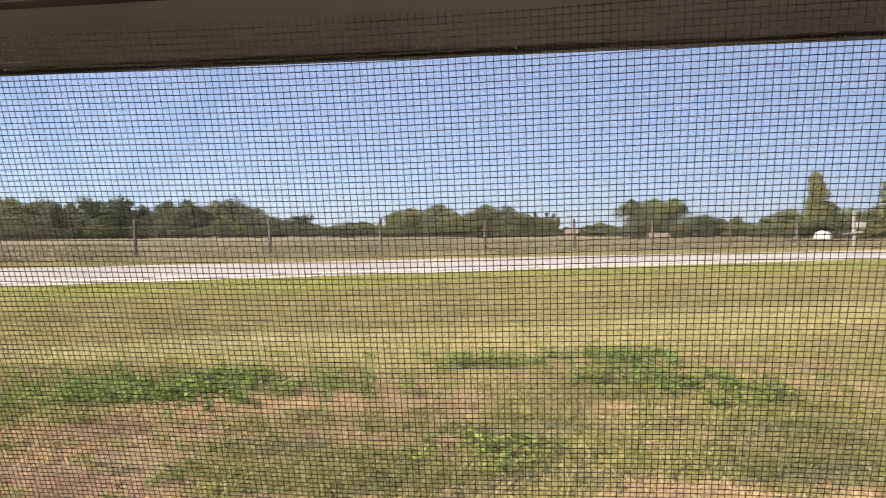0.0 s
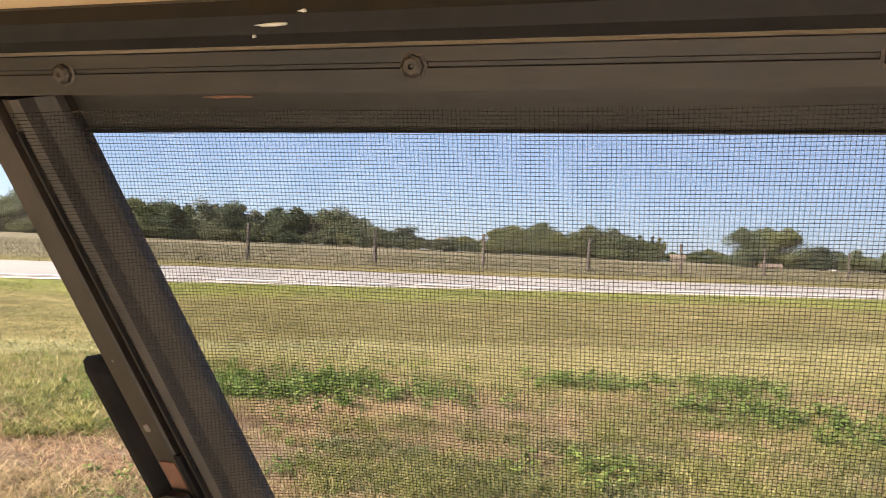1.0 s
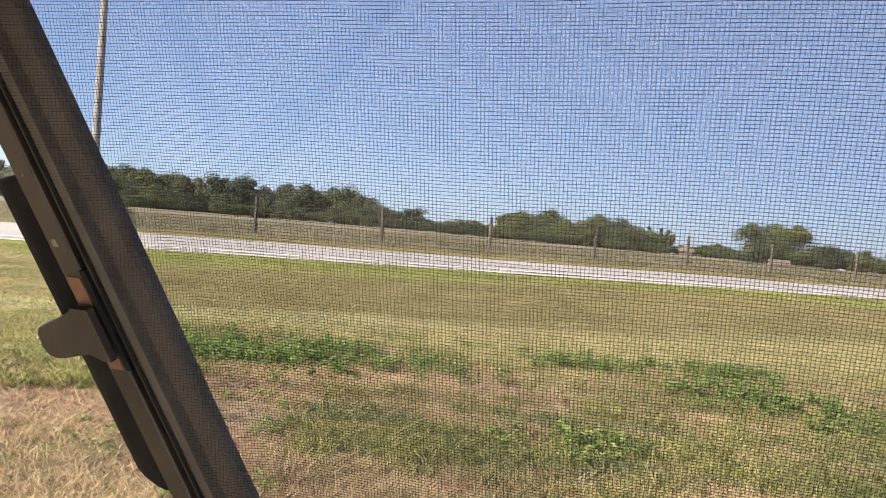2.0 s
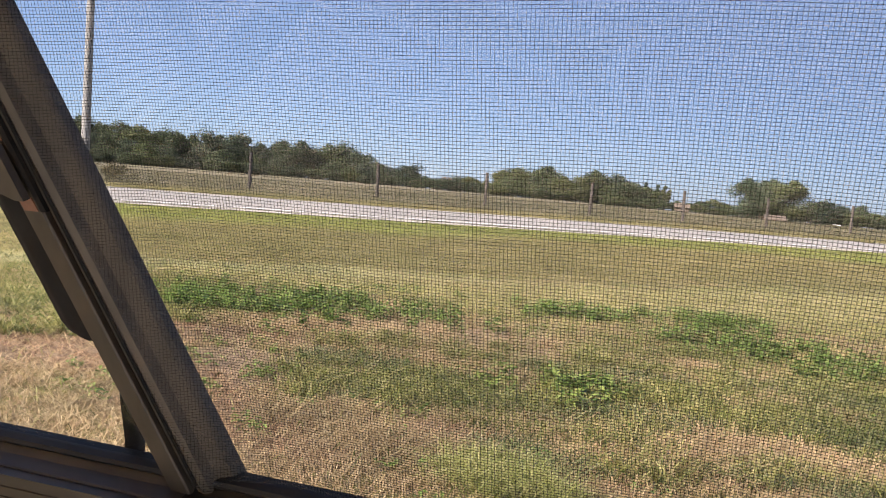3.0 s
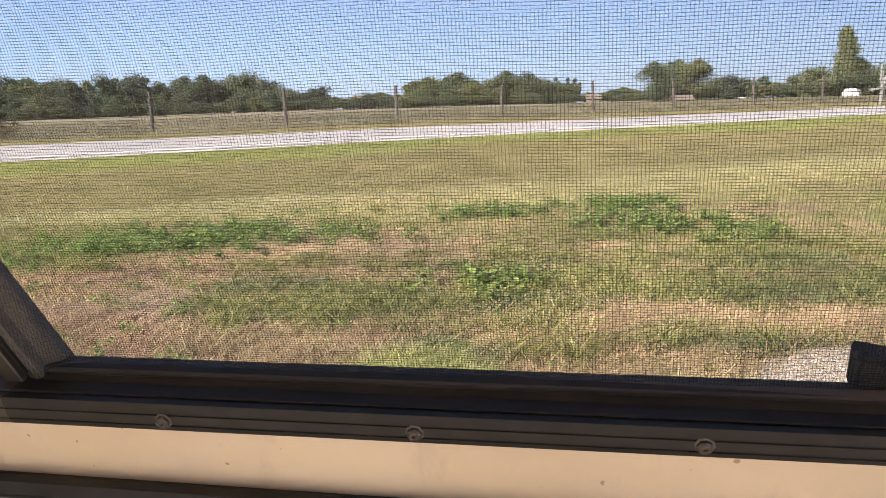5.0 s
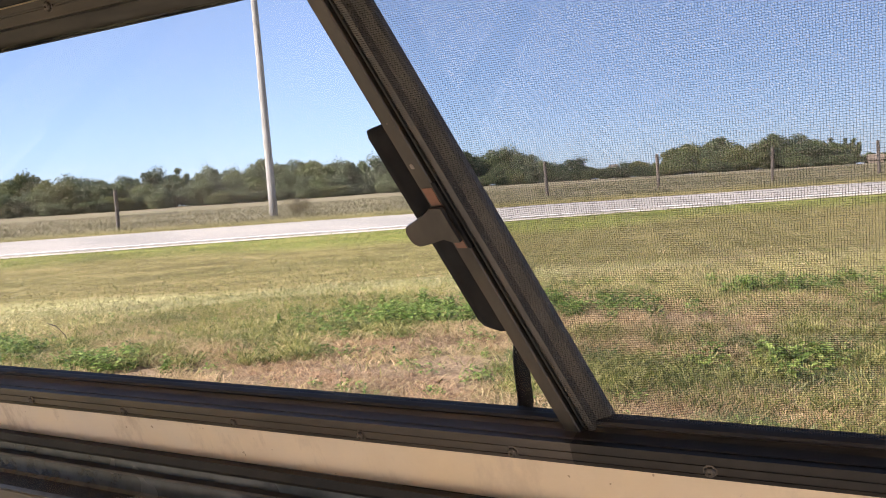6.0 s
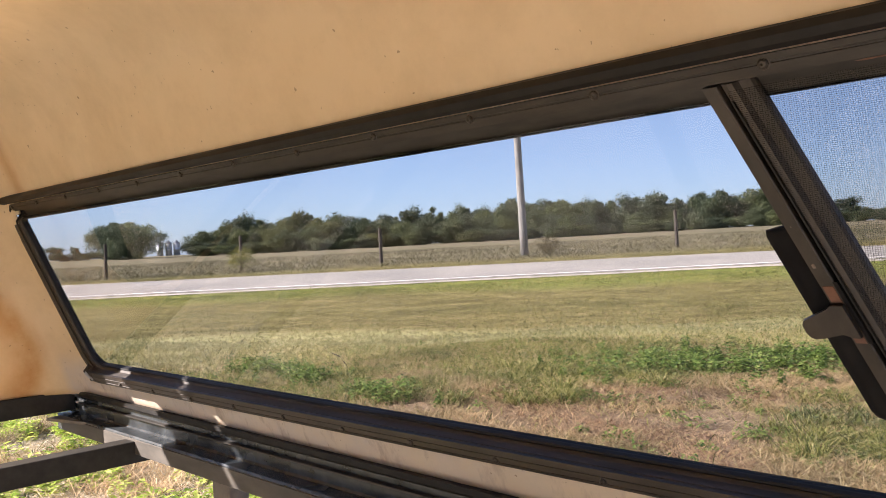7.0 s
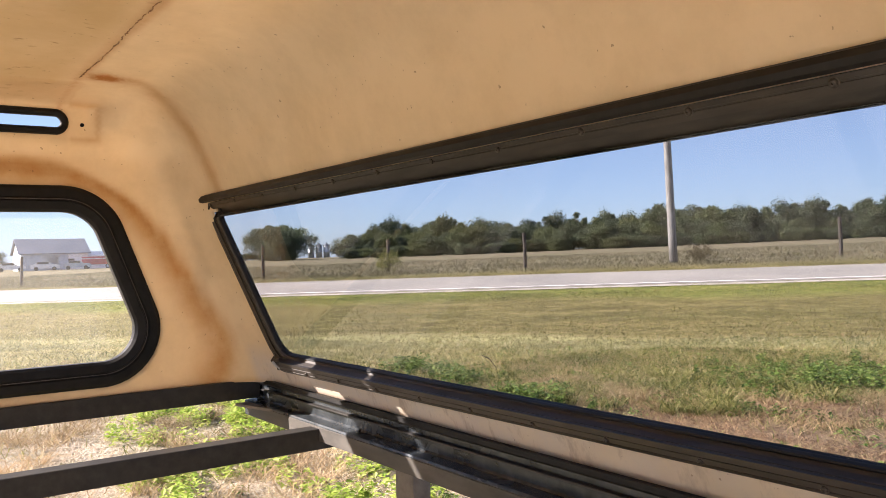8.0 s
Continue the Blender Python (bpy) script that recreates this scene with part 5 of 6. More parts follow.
    prof = [(0.8 * math.cos(math.pi * k / 10), max(0, 0.85 * math.sin(math.pi * k / 10) ** 0.8)) for k in range(11)]
    m = Matrix.Translation((x, y, z - 0.1)) @ Matrix.Rotation(radians(-24), 4, "Z")
    rows = [[bm.verts.new(m @ Vector((u, v, w + 0.15 * (abs(v) < 1)))) for u, w in prof] for v in (-0.9, 0, 0.9)]
    for a, b in zip(rows, rows[1:]):
        for i in range(10):
            bm.faces.new((a[i], a[i + 1], b[i + 1], b[i]))
    bm.faces.new(rows[0]), bm.faces.new(rows[-1])
    part("cover", bm, M_CANVAS, sh)
    x, y = away(-4.4, 112)
    gabled("hay_shed", spot(x, y), 10, 2.2, 2.0, 0.35, 0.75, M_BROWNROOF, M_BROWNROOF, "low brown-roofed shed under the lone tree", "shed", 0.2, ())
    x, y = away(1.3, 240)
    gabled("hut", spot(x, y), 5, 3.6, 3.0, 1.2, 2.2, M_BROWNROOF, M_BROWNROOF, "distant house with a brown roof", "house", 0.3, ())
    x, y = away(-8.0, 205)
    gabled("white_shed", spot(x, y), 0, 2.4, 2.0, 1.4, 1.8, M_WHITE, M_WHITE, "tiny distant white shed", "shed", 0.1, ())


build_far_buildings()


# ---- trees ----
def crown_mesh(name, seed, height, width, lowest, cards, material, tall=False, fine=1.0):
    """Leaf clumps as bent cards gathered on many uneven boughs, with gaps."""
    rng = np.random.default_rng(seed)
    nb = 40 if tall else 24
    bough = []
    while len(bough) < nb:
        q = rng.uniform(-1, 1, 3)
        if np.hypot(q[0], q[1]) < 1 - 0.35 * abs(q[2]) ** 2 and np.linalg.norm(q) > 0.25:
            bough.append(q)
    bough = np.array(bough)
    if tall:
        # one upright column, broad at the foot and ragged towards the top
        bough[:, 2] = np.linspace(-0.95, 1.0, nb) + rng.uniform(-0.06, 0.06, nb)
        bough[:, :2] *= (1.0 - 0.42 * (bough[:, 2:3] + 1))
    centre = np.array([0, 0, (height + lowest) / 2])
    half = np.array([width / 2 * 0.8, width / 2 * 0.8, (height - lowest) / 2 * 0.84])
    bc = centre + bough * half
    br = rng.uniform(0.11, 0.27, nb) * width * ((0.95 - 0.22 * bough[:, 2]) if tall else 1.0)
    pick = rng.integers(0, nb, cards)
    d = rng.normal(size=(cards, 3))
    d /= np.linalg.norm(d, axis=1, keepdims=True)
    pos = bc[pick] + d * (br[pick] * np.where(rng.uniform(0, 1, cards) < 0.12, rng.uniform(1.0, 1.4, cards), rng.uniform(0.5, 1.05, cards)))[:, None] * np.array([1, 1, 0.8])
    pos[:, 2] = np.maximum(pos[:, 2], lowest * 0.7)
    nrm = d + 0.9 * rng.normal(size=(cards, 3))
    nrm /= np.linalg.norm(nrm, axis=1, keepdims=True)
    t1 = np.cross(nrm, rng.normal(size=(cards, 3)))
    t1 /= np.linalg.norm(t1, axis=1, keepdims=True)
    t2 = np.cross(nrm, t1)
    size = (fine * rng.uniform(0.013, 0.034, cards) * (height * 0.55 + width * 0.45))[:, None]
    a, b = pos - t1 * size, pos + t1 * size
    c, e = pos + t2 * size * 0.7 + nrm * size * 0.3, pos - t2 * size * 0.7 + nrm * size * 0.25
    verts = np.stack([a, e, b, c], 1).reshape(-1, 3)
    k = np.arange(cards)[:, None] * 4
    tris = np.concatenate([k + [0, 1, 2], k + [0, 2, 3]], 0)
    me = bpy.data.meshes.new(name)
    me.from_pydata(verts.tolist(), [], tris.tolist())
    me.materials.append(material)
    return me


def tree(seed, height, width, lowest, cards, material, label, category="tree", tall=False, fine=1.0):
    rnd = random.Random(seed)
    t = thing("tree" if category == "tree" else "bush", (0, 0, 0), label, category)
    bm = bmesh.new()
    random.seed(seed)
    r = 0.028 * height
    tapered(bm, (0, 0, -0.3), (0.1, 0, height * 0.55), r, r * 0.55, 8, 4, 0.08)
    for k in range(6):
        an = k * 1.05 + rnd.random()
        z0 = height * rnd.uniform(0.22, 0.5)
        tapered(bm, (0, 0, z0), (math.cos(an) * width * 0.32, math.sin(an) * width * 0.32, z0 + height * rnd.uniform(0.18, 0.36)), r * 0.42, r * 0.12, 6, 2, 0.05)
    part("trunk", bm, M_BARK, t)
    ob = new("crown", crown_mesh("crown", seed, height, width, lowest, cards, material, tall, fine))
    ob.parent = t
    return t


KINDS = []
for sd, (h, w, lo, mat, lab) in enumerate((
        (8.0, 8.0, 0.1, M_LEAF, "broad dark green tree in the far tree line"),
        (9.0, 7.0, 0.0, M_LEAF, "rounded dark green tree in the far tree line"),
        (7.5, 8.5, 0.0, M_LEAF_OLIVE, "spreading olive-green tree in the far tree line"),
        (9.5, 6.0, 0.1, M_LEAF, "narrow green tree standing above the tree line"),
        (7.0, 6.5, 0.0, M_LEAF_OLIVE, "low olive-green tree in the far tree line"))):
    KINDS.append((tree(11 + sd, h, w, lo, 6500, mat, lab), h))
KINDS.append((tree(21, 8.0, 8.4, 0.1, 18000, M_LEAF_HAZED, "full rounded green tree standing alone at the pasture's edge", fine=0.55), 8.0))
KINDS.append((tree(22, 9.5, 5.6, 0.3, 20000, M_LEAF_HAZED, "tall narrow grey-green tree over the shelter", tall=True, fine=0.55), 9.5))
used = set()


def plant_tree(kind, bearing, distance, height, wide=1.0, turn=0.0):
    t, h = KINDS[kind]
    x, y = away(bearing, distance)
    f = height / h
    m = Matrix.Translation(spot(x, y)) @ Matrix.Rotation(turn, 4, "Z") @ Matrix.Diagonal((f * wide, f * wide, f, 1))
    if kind not in used:
        used.add(kind)
        t.matrix_basis = m
        return t
    made = copy_thing(t, Matrix.Identity(4))
    made.matrix_basis = m
    return made


def row(b0, b1, step, dist, el0, el1, wide, seed, kinds=(0, 1, 2, 4)):
    """A stand of trees between two bearings, its tops at these angles above the eye."""
    rnd = random.Random(seed)
    b = b0
    while b > b1:
        d = dist * rnd.uniform(0.93, 1.1)
        x, y = away(b, d)
        top = 1.27 + math.tan(radians(rnd.uniform(el0, el1))) * d
        plant_tree(rnd.choice(kinds), b, d, max(2.0, top - float(lie(x, y))), wide * rnd.uniform(0.85, 1.2), rnd.uniform(0, 6.28))
        b -= step * rnd.uniform(0.7, 1.3)


row(72, 67.8, 1.0, 230, 0.85, 1.15, 1.2, 1)
row(67.2, 65.2, 0.7, 185, 2.25, 2.6, 1.2, 2, (5,))
row(61.6, 60.0, 0.9, 190, 1.37, 1.88, 1.2, 3)
row(60.0, 52.0, 1.3, 180, 1.27, 2.88, 0.85, 4, (0, 1, 2, 3, 4))
row(52.0, 39.0, 1.15, 175, 1.37, 3.03, 0.9, 5, (0, 1, 2, 2, 3, 4))
row(39.0, 22.5, 1.15, 178, 1.37, 2.88, 0.95, 6, (0, 0, 1, 3, 2))
row(59.0, 22.0, 1.0, 168, 1.37, 2.03, 1.15, 16, (0, 4, 2))
row(60.0, 22.5, 0.8, 200, 1.92, 2.73, 0.9, 26, (0, 1, 2, 3))
row(22.5, 19.0, 1.0, 190, 1.57, 2.03, 1.2, 7, (0, 1))
row(19.3, 13.0, 0.8, 230, 0.98, 1.42, 1.3, 8, (4, 2, 0))
row(13.2, 4.0, 0.85, 185, 1.73, 2.62, 1.05, 9, (0, 2, 2, 4, 1))
row(12.6, 3.5, 1.3, 172, 1.33, 1.82, 1.3, 19, (2, 4))
row(3.8, 2.4, 0.7, 190, 1.63, 2.22, 0.8, 20, (3,))
row(2.6, -2.0, 0.75, 300, 0.93, 1.27, 1.5, 10, (4, 2))
row(-2.8, -5.4, 0.85, 122, 2.58, 3.20, 0.9, 11, (5,))
row(-6.6, -8.3, 1.0, 150, 1.4, 1.75, 1.2, 12, (0,))
row(-8.4, -12.4, 0.8, 170, 1.1, 1.65, 1.2, 13, (0, 4, 1))
row(-12.4, -22.0, 1.2, 120, 1.5, 2.4, 1.1, 14, (2, 0, 4))
plant_tree(6, -14.0, 104, 7.6, 0.95, 0.4)
plant_tree(5, -14.5, 106, 4.6, 0.85, 2.0)
row(-18.0, -22.5, 1.3, 105, 3.6, 4.6, 0.9, 15, (5, 5, 6))
row(86.0, 82.9, 1.0, 170, 0.9, 1.5, 1.2, 17, (0, 1))
row(-24, -60, 2.5, 150, 1.5, 3.0, 1.2, 18, (0, 1, 2))

row(71.5, 64.5, 1.3, 215, 0.55, 0.75, 2.6, 41, (4, 2))
row(61.4, 13.0, 0.9, 158, 0.72, 1.08, 2.3, 42, (4, 2, 0))
row(13.0, 2.5, 0.9, 165, 0.73, 1.07, 2.3, 43, (4, 2))
row(2.5, -2.6, 0.9, 260, 0.73, 1.02, 2.6, 44, (4, 2))
row(-2.6, -12.4, 0.9, 140, 0.7, 1.0, 2.4, 45, (4, 0))
row(-12.4, -22.0, 1.1, 100, 0.9, 1.2, 2.2, 46, (4, 2))

# turning bush far off, shrubs at the pole and by one post
bush = tree(31, 1.2, 1.5, 0.05, 1800, M_GREEN, "small olive shrub at a fence post", "bush")
x, y = -26.9, 16.4
bush.matrix_basis = Matrix.Translation(spot(x, y)) @ Matrix.Diagonal((0.8, 0.8, 0.8, 1))
brown = tree(32, 1.3, 2.4, 0.05, 2200, M_BRUSH, "brown dry brush at the foot of the utility pole", "bush")
brown.matrix_basis = Matrix.Translation(spot(-17.95, 24.05)) @ Matrix.Diagonal((0.5, 0.5, 0.45, 1))
red = tree(33, 3.4, 3.0, 0.2, 900, M_LEAF_RUST, "russet bush before the far trees", "bush")
red.matrix_basis = Matrix.Translation(spot(*away(17.0, 190)))


# ---- grass, weeds and gravel ----
RNG = np.random.default_rng(5)


def blades(name, x, y, height, width, lean, material, label, category="grass"):
    """Tapered blades of three triangles, each bent its own way."""
    n = len(x)
    z = lie(x, y) - 0.004
    th, ph = RNG.uniform(0, 2 * math.pi, n), RNG.uniform(0, 2 * math.pi, n)
    h = height * RNG.uniform(0.55, 1.25, n)
    ln = lean * h * RNG.uniform(0.3, 1.5, n)
    side = np.stack([np.cos(th), np.sin(th), 0 * th], 1) * (width * RNG.uniform(0.7, 1.3, n) / 2)[:, None]
    bend = np.stack([np.cos(ph), np.sin(ph), 0 * ph], 1) * ln[:, None]
    base = np.stack([x, y, z], 1)
    up = np.stack([0 * h, 0 * h, h], 1)
    v = np.stack([base - side, base + side, base + bend * 0.35 + up * 0.6 - side * 0.75, base + bend * 0.35 + up * 0.6 + side * 0.75, base + bend + up * np.clip(1 - 0.4 * lean, 0.25, 1)], 1).reshape(-1, 3)
    k = np.arange(n)[:, None] * 5
    t = np.concatenate([k + [0, 1, 3], k + [0, 3, 2], k + [2, 3, 4]], 0)
    return mesh_thing(name, v, t, material, label, category)


def scatter(n, x0, x1, y0, y1, keep):
    x, y = RNG.uniform(x0, x1, n), RNG.uniform(y0, y1, n)
    k = RNG.uniform(0, 1, n) < keep(x, y)
    return x[k], y[k]


def far_from(x, y):
    return np.hypot(x - 1.6, y + 0.6)


def under(x, y):
    return ((x > -0.6) & (x < 2.6) & (y < 0.5)).astype(float)


def sheet(f):
    return np.clip(f, 0, 1)


def patchy(x, y, s=1.0, o=0.0):
    return 0.5 + 0.25 * np.sin(1.9 * s * x + o + 1.7 * np.sin(1.3 * s * y)) + 0.25 * np.sin(2.3 * s * y - o + 1.9 * np.sin(1.1 * s * x + 2))


near = lambda x, y: np.clip(1.7 - far_from(x, y) / 7.0, 0.12, 1)
open_ = lambda x, y: (1 - under(x, y)) * (1 - 0.96 * gravelly(x, y)) * (1 - 0.72 * blot(PAN, x, y))


def off_gravel(x, y):
    k = RNG.uniform(0, 1, len(x)) > 0.93 * gravelly(x, y)
    return x[k], y[k]


def clumpy(x, y):
    """Fine gaps and thick spots a hand's width across."""
    return sheet(0.5 + 0.5 * np.sin(17 * x + 3 * np.sin(11 * y)) * np.sin(19 * y + 3 * np.sin(13 * x)) + 0.25 * np.sin(41 * x - 37 * y))


def greenness(x, y):
    """How much of the yard's thin grass is green: in uneven patches, least round the bare soil."""
    g = 0.55 * patchy(x, y, 0.8, 0.4) + 0.35 * patchy(x, y, 2.3, 1.7) + 0.25 * np.clip((x * NX + y * NY - 4.6) / 1.5, -0.4, 1) + 0.26 * np.clip((x + 0.2) / 1.4, 0, 1) - 0.3 * np.clip((3.7 - y) / 1.0, 0, 1) * np.clip((x + 1.8) / 0.8, 0, 1) + 0.22 * np.clip((-1.5 - x) / 1.0, 0, 1)
    return sheet((g - 0.28) * 2.0) * (1 - 0.85 * blot(BARE, x, y)) * (1 - 0.65 * blot(RUSTY, x, y))


x, y = scatter(120000, -9, 7, -2, 12, lambda x, y: near(x, y) * open_(x, y) * sheet(0.04 + greenness(x, y)))
x2, y2 = scatter(210000, -4.6, 4.4, 1.3, 6.6, lambda x, y: open_(x, y) * clumpy(x * 0.7, y * 0.7) * sheet(0.03 + greenness(x, y)))
blades("green_grass", np.concatenate([x, x2]), np.concatenate([y, y2]), 0.085, 0.005, 1.6, M_GREEN, "short patchy green grass in the yard")
x, y = scatter(130000, -9, 7, -2, 12, lambda x, y: near(x, y) * open_(x, y) * sheet(1.0 - 0.75 * greenness(x, y)) * (1 - 0.93 * blot(BARE, x, y)) * (1 - 0.6 * blot(RUSTY, x, y)))
x2, y2 = scatter(260000, -4.6, 4.4, 1.3, 6.6, lambda x, y: open_(x, y) * sheet(1.0 - 0.75 * greenness(x, y)) * (0.08 + 0.92 * clumpy(x * 0.7 + 3, y * 0.7)) * (1 - 0.93 * blot(BARE, x, y)) * (1 - 0.5 * blot(GREENS, x, y)) * (1 - 0.6 * blot(RUSTY, x, y)))
blades("dry_grass", np.concatenate([x, x2]), np.concatenate([y, y2]), 0.075, 0.004, 2.3, M_STRAW, "dry straw-coloured grass in the yard")
x, y = scatter(60000, -6, 5, -2, 7, lambda x, y: near(x, y) * (1 - under(x, y)) * (0.1 + 0.35 * blot(BARE, x, y)) * (0.05 + 0.95 * clumpy(x, y + 5)) * (1 - 0.8 * gravelly(x, y)))
x2, y2 = scatter(170000, -6.5, -0.7, -1.8, 1.8, lambda x, y: (0.25 + 0.75 * clumpy(x * 0.6, y * 0.6 + 5)) * np.clip((1.9 - y) / 0.9, 0, 1) * np.clip((y + 1.8) / 1.0, 0, 1) * np.clip((x + 6.5) / 1.5, 0, 1))
blades("chaff", x2, y2, 0.022, 0.005, 4.5, M_CHAFF, "bleached chaff and straw strewn on the soil", "straw")
blades("dead_stalks", x, y, 0.02, 0.0035, 4.0, M_STRAW, "flattened dead grass stalks on bare soil", "dead grass")

x, y = scatter(260000, -2.5, 4.2, 1.9, 5.4, lambda x, y: (1 - 0.85 * gravelly(x, y)) * np.maximum(blot(RUSTY, x, y), 0.3 * patchy(x, y, 2.0, 0.9) * np.clip((4.6 - y) / 1.0, 0, 1)) * (0.12 + 0.88 * clumpy(x * 0.8 + 1, y * 0.8)) * 0.8)
blades("dead_thatch", x, y, 0.04, 0.0035, 3.0, M_DEAD, "matted rust-brown dead grass in the yard", "dead grass")
x, y = scatter(110000, -1.5, 4.2, 2.4, 5.6, lambda x, y: (1 - gravelly(x, y)) * blot(DEEP, x, y) * clumpy(x * 0.5 + 4, y * 0.5 + 1))
blades("deep_grass", x, y, 0.105, 0.005, 1.5, M_DEEP, "taller dark green grass in loose clumps")


def band(p0, p1, count, a0=-32, a1=40):
    """Places along a strip beside the road, thick in the middle."""
    a = RNG.uniform(a0, a1, count)
    p = (p0 + p1) / 2 + (p1 - p0) * 0.28 * RNG.normal(size=count) + 0.25 * np.sin(a * 0.9) + 0.15 * np.sin(a * 2.3)
    return p * NX + a * NY, p * NY - a * NX


x, y = band(7.9, 9.4, 26000, -18, 4)
blades("pale_swath", x, y, 0.045, 0.010, 1.7, M_PALE, "pale swath of cut dry grass across the yard", "dry grass")
x, y = band(17.2, 19.7, 52000)
blades("green_verge", x, y, 0.05, 0.011, 1.6, M_GREEN, "greener strip of grass along the road edge")


def strip(count, p0, p1, near_by):
    return scatter(count, -30, 22, 4, 36, lambda x, y: ((x * NX + y * NY) > p0 + 0.5 * patchy(x, y)) * ((x * NX + y * NY) < p1 + 0.5 * patchy(x, y)) * (far_from(x, y) > near_by) * np.clip(10.0 / far_from(x, y), 0.3, 1) * (0.3 + 0.7 * clumpy(x * 0.4, y * 0.4)))


x, y = strip(420000, 5.0, 8.2, 5.5)
blades("lawn_grass", x, y, 0.045, 0.010, 1.6, M_MOWN, "mown yellow-green grass in front of the road")
x, y = scatter(150000, -26, -4.2, -6, 4.5, lambda x, y: np.clip(7.0 / far_from(x, y), 0.2, 1) * (0.3 + 0.7 * clumpy(x * 0.4, y * 0.4)) * np.clip((-3.6 - x) / 2.0, 0, 1) * np.clip((4.5 - y) / 1.5, 0, 1))
blades("side_grass", x, y, 0.06, 0.011, 1.5, M_MOWN, "mown yellow-green grass beside the yard")
x, y = strip(520000, 8.6, ROAD_IN - 1.4, 6.5)
blades("bank_grass", x, y, 0.032, 0.014, 2.0, M_BANK, "short olive and brown grass on the road bank")
a, p = RNG.uniform(-45, 75, 26000), ROAD_OUT + 0.1 + 3.6 * RNG.uniform(0, 1, 26000)
blades("verge_grass", p * NX + a * NY, p * NY - a * NX, 0.065, 0.018, 1.8, M_VERGE, "rough grass verge beyond the road")
a, p = RNG.uniform(-60, 100, 190000), 28.4 + 45 * RNG.uniform(0, 1, 190000) ** 1.7
keep = RNG.uniform(0, 1, 190000) < 0.1 + 0.9 * clumpy(a * 0.11, p * 0.16) * (0.35 + 0.65 * patchy(a, p, 0.25))
a, p = a[keep], p[keep]
blades("field_grass", p * NX + a * NY, p * NY - a * NX, 0.20, 0.022, 2.0, M_FIELD, "tall tan and pink-brown pasture grass behind the fence")


def leaves(name, spots, count, size, height, material, label):
    """Broad leaves on short stalks: bent diamonds, some lying, some up."""
    n = count * len(spots)
    s = np.array(spots)[np.repeat(np.arange(len(spots)), count)]
    r, an = np.sqrt(RNG.uniform(0, 1.25, n)), RNG.uniform(0, 2 * math.pi, n)
    x, y = s[:, 0] + r * np.cos(an) * s[:, 2], s[:, 1] + r * np.sin(an) * s[:, 3]
    z = lie(x, y) + height * RNG.uniform(0.1, 1.0, n) * np.clip(1.3 - r * r * 0.7, 0.25, 1)
    th = RNG.uniform(0, 2 * math.pi, n)
    d = np.stack([np.cos(th), np.sin(th), RNG.uniform(-0.5, 0.6, n)], 1)
    e = np.stack([-np.sin(th), np.cos(th), RNG.uniform(-0.4, 0.4, n)], 1)
    c = np.stack([x, y, z], 1)
    q = (size * RNG.uniform(0.6, 1.3, n))[:, None]
    up = np.array([0, 0, 0.25])
    v = np.stack([c - d * q, c + e * q * 0.5 + up * q, c + d * q, c - e * q * 0.5 + up * q, c + up * q * 0.2], 1).reshape(-1, 3)
    k = np.arange(n)[:, None] * 5
    t = np.concatenate([k + [0, 1, 4], k + [1, 2, 4], k + [2, 3, 4], k + [3, 0, 4]], 0)
    mesh_thing(name, v, t, material, label, "weeds")


def clumps(spots, per, lo, hi, seed, spread=1.0):
    """Many small uneven clumps spread over larger patches."""
    rng = np.random.default_rng(seed)
    out = []
    for cx, cy, rx, ry in spots:
        for _ in range(int(per * (0.4 + 3.0 * rx * ry))):
            a, r = rng.uniform(0, 2 * math.pi), math.sqrt(rng.uniform(0, 1)) * 1.25 * spread
            k = rng.uniform(lo, hi)
            out.append((cx + r * rx * math.cos(a), cy + r * ry * math.sin(a), k * rng.uniform(0.7, 1.4), k * rng.uniform(0.6, 1.2)))
    return out


leaves("weed_patch", clumps(GREENS, 26, 0.04, 0.16, 51) + clumps(GREENS, 12, 0.02, 0.07, 61, 1.9), 74, 0.0185, 0.12, M_WEED, "low dark green broad-leaved weeds in the grass")
leaves("scattered_weeds", [c for c in clumps([(-0.5, 4.0, 4.5, 3.0), (1.5, 5.0, 3.0, 2.5)], 7, 0.02, 0.09, 52) if gravelly(c[0], c[1] - 0.25) < 0.05] + clumps([(2.6, 4.9, 0.5, 0.3), (0.2, 3.4, 0.5, 0.3)], 14, 0.04, 0.1, 57), 40, 0.014, 0.06, M_WEED, "small scattered weeds in the thin grass")
leaves("broad_weeds", clumps([(1.08, 3.85, 0.36, 0.28), (1.3, 3.9, 0.2, 0.15)], 34, 0.03, 0.09, 59), 34, 0.024, 0.11, M_BROAD, "clump of large-leaved bright green weeds in the yard")
leaves("bright_weeds", clumps([(-3.7, 0.9, 0.55, 0.4), (-4.6, 1.2, 0.8, 0.4), (-1.9, 1.05, 0.4, 0.3), (-2.5, 0.75, 0.35, 0.15), (-2.3, 0.3, 0.35, 0.15), (-3.2, 1.4, 0.6, 0.3), (-1.3, 0.7, 0.4, 0.3)], 22, 0.04, 0.11, 53), 70, 0.020, 0.09, M_BRIGHT, "bright green leafy weeds in the yard")
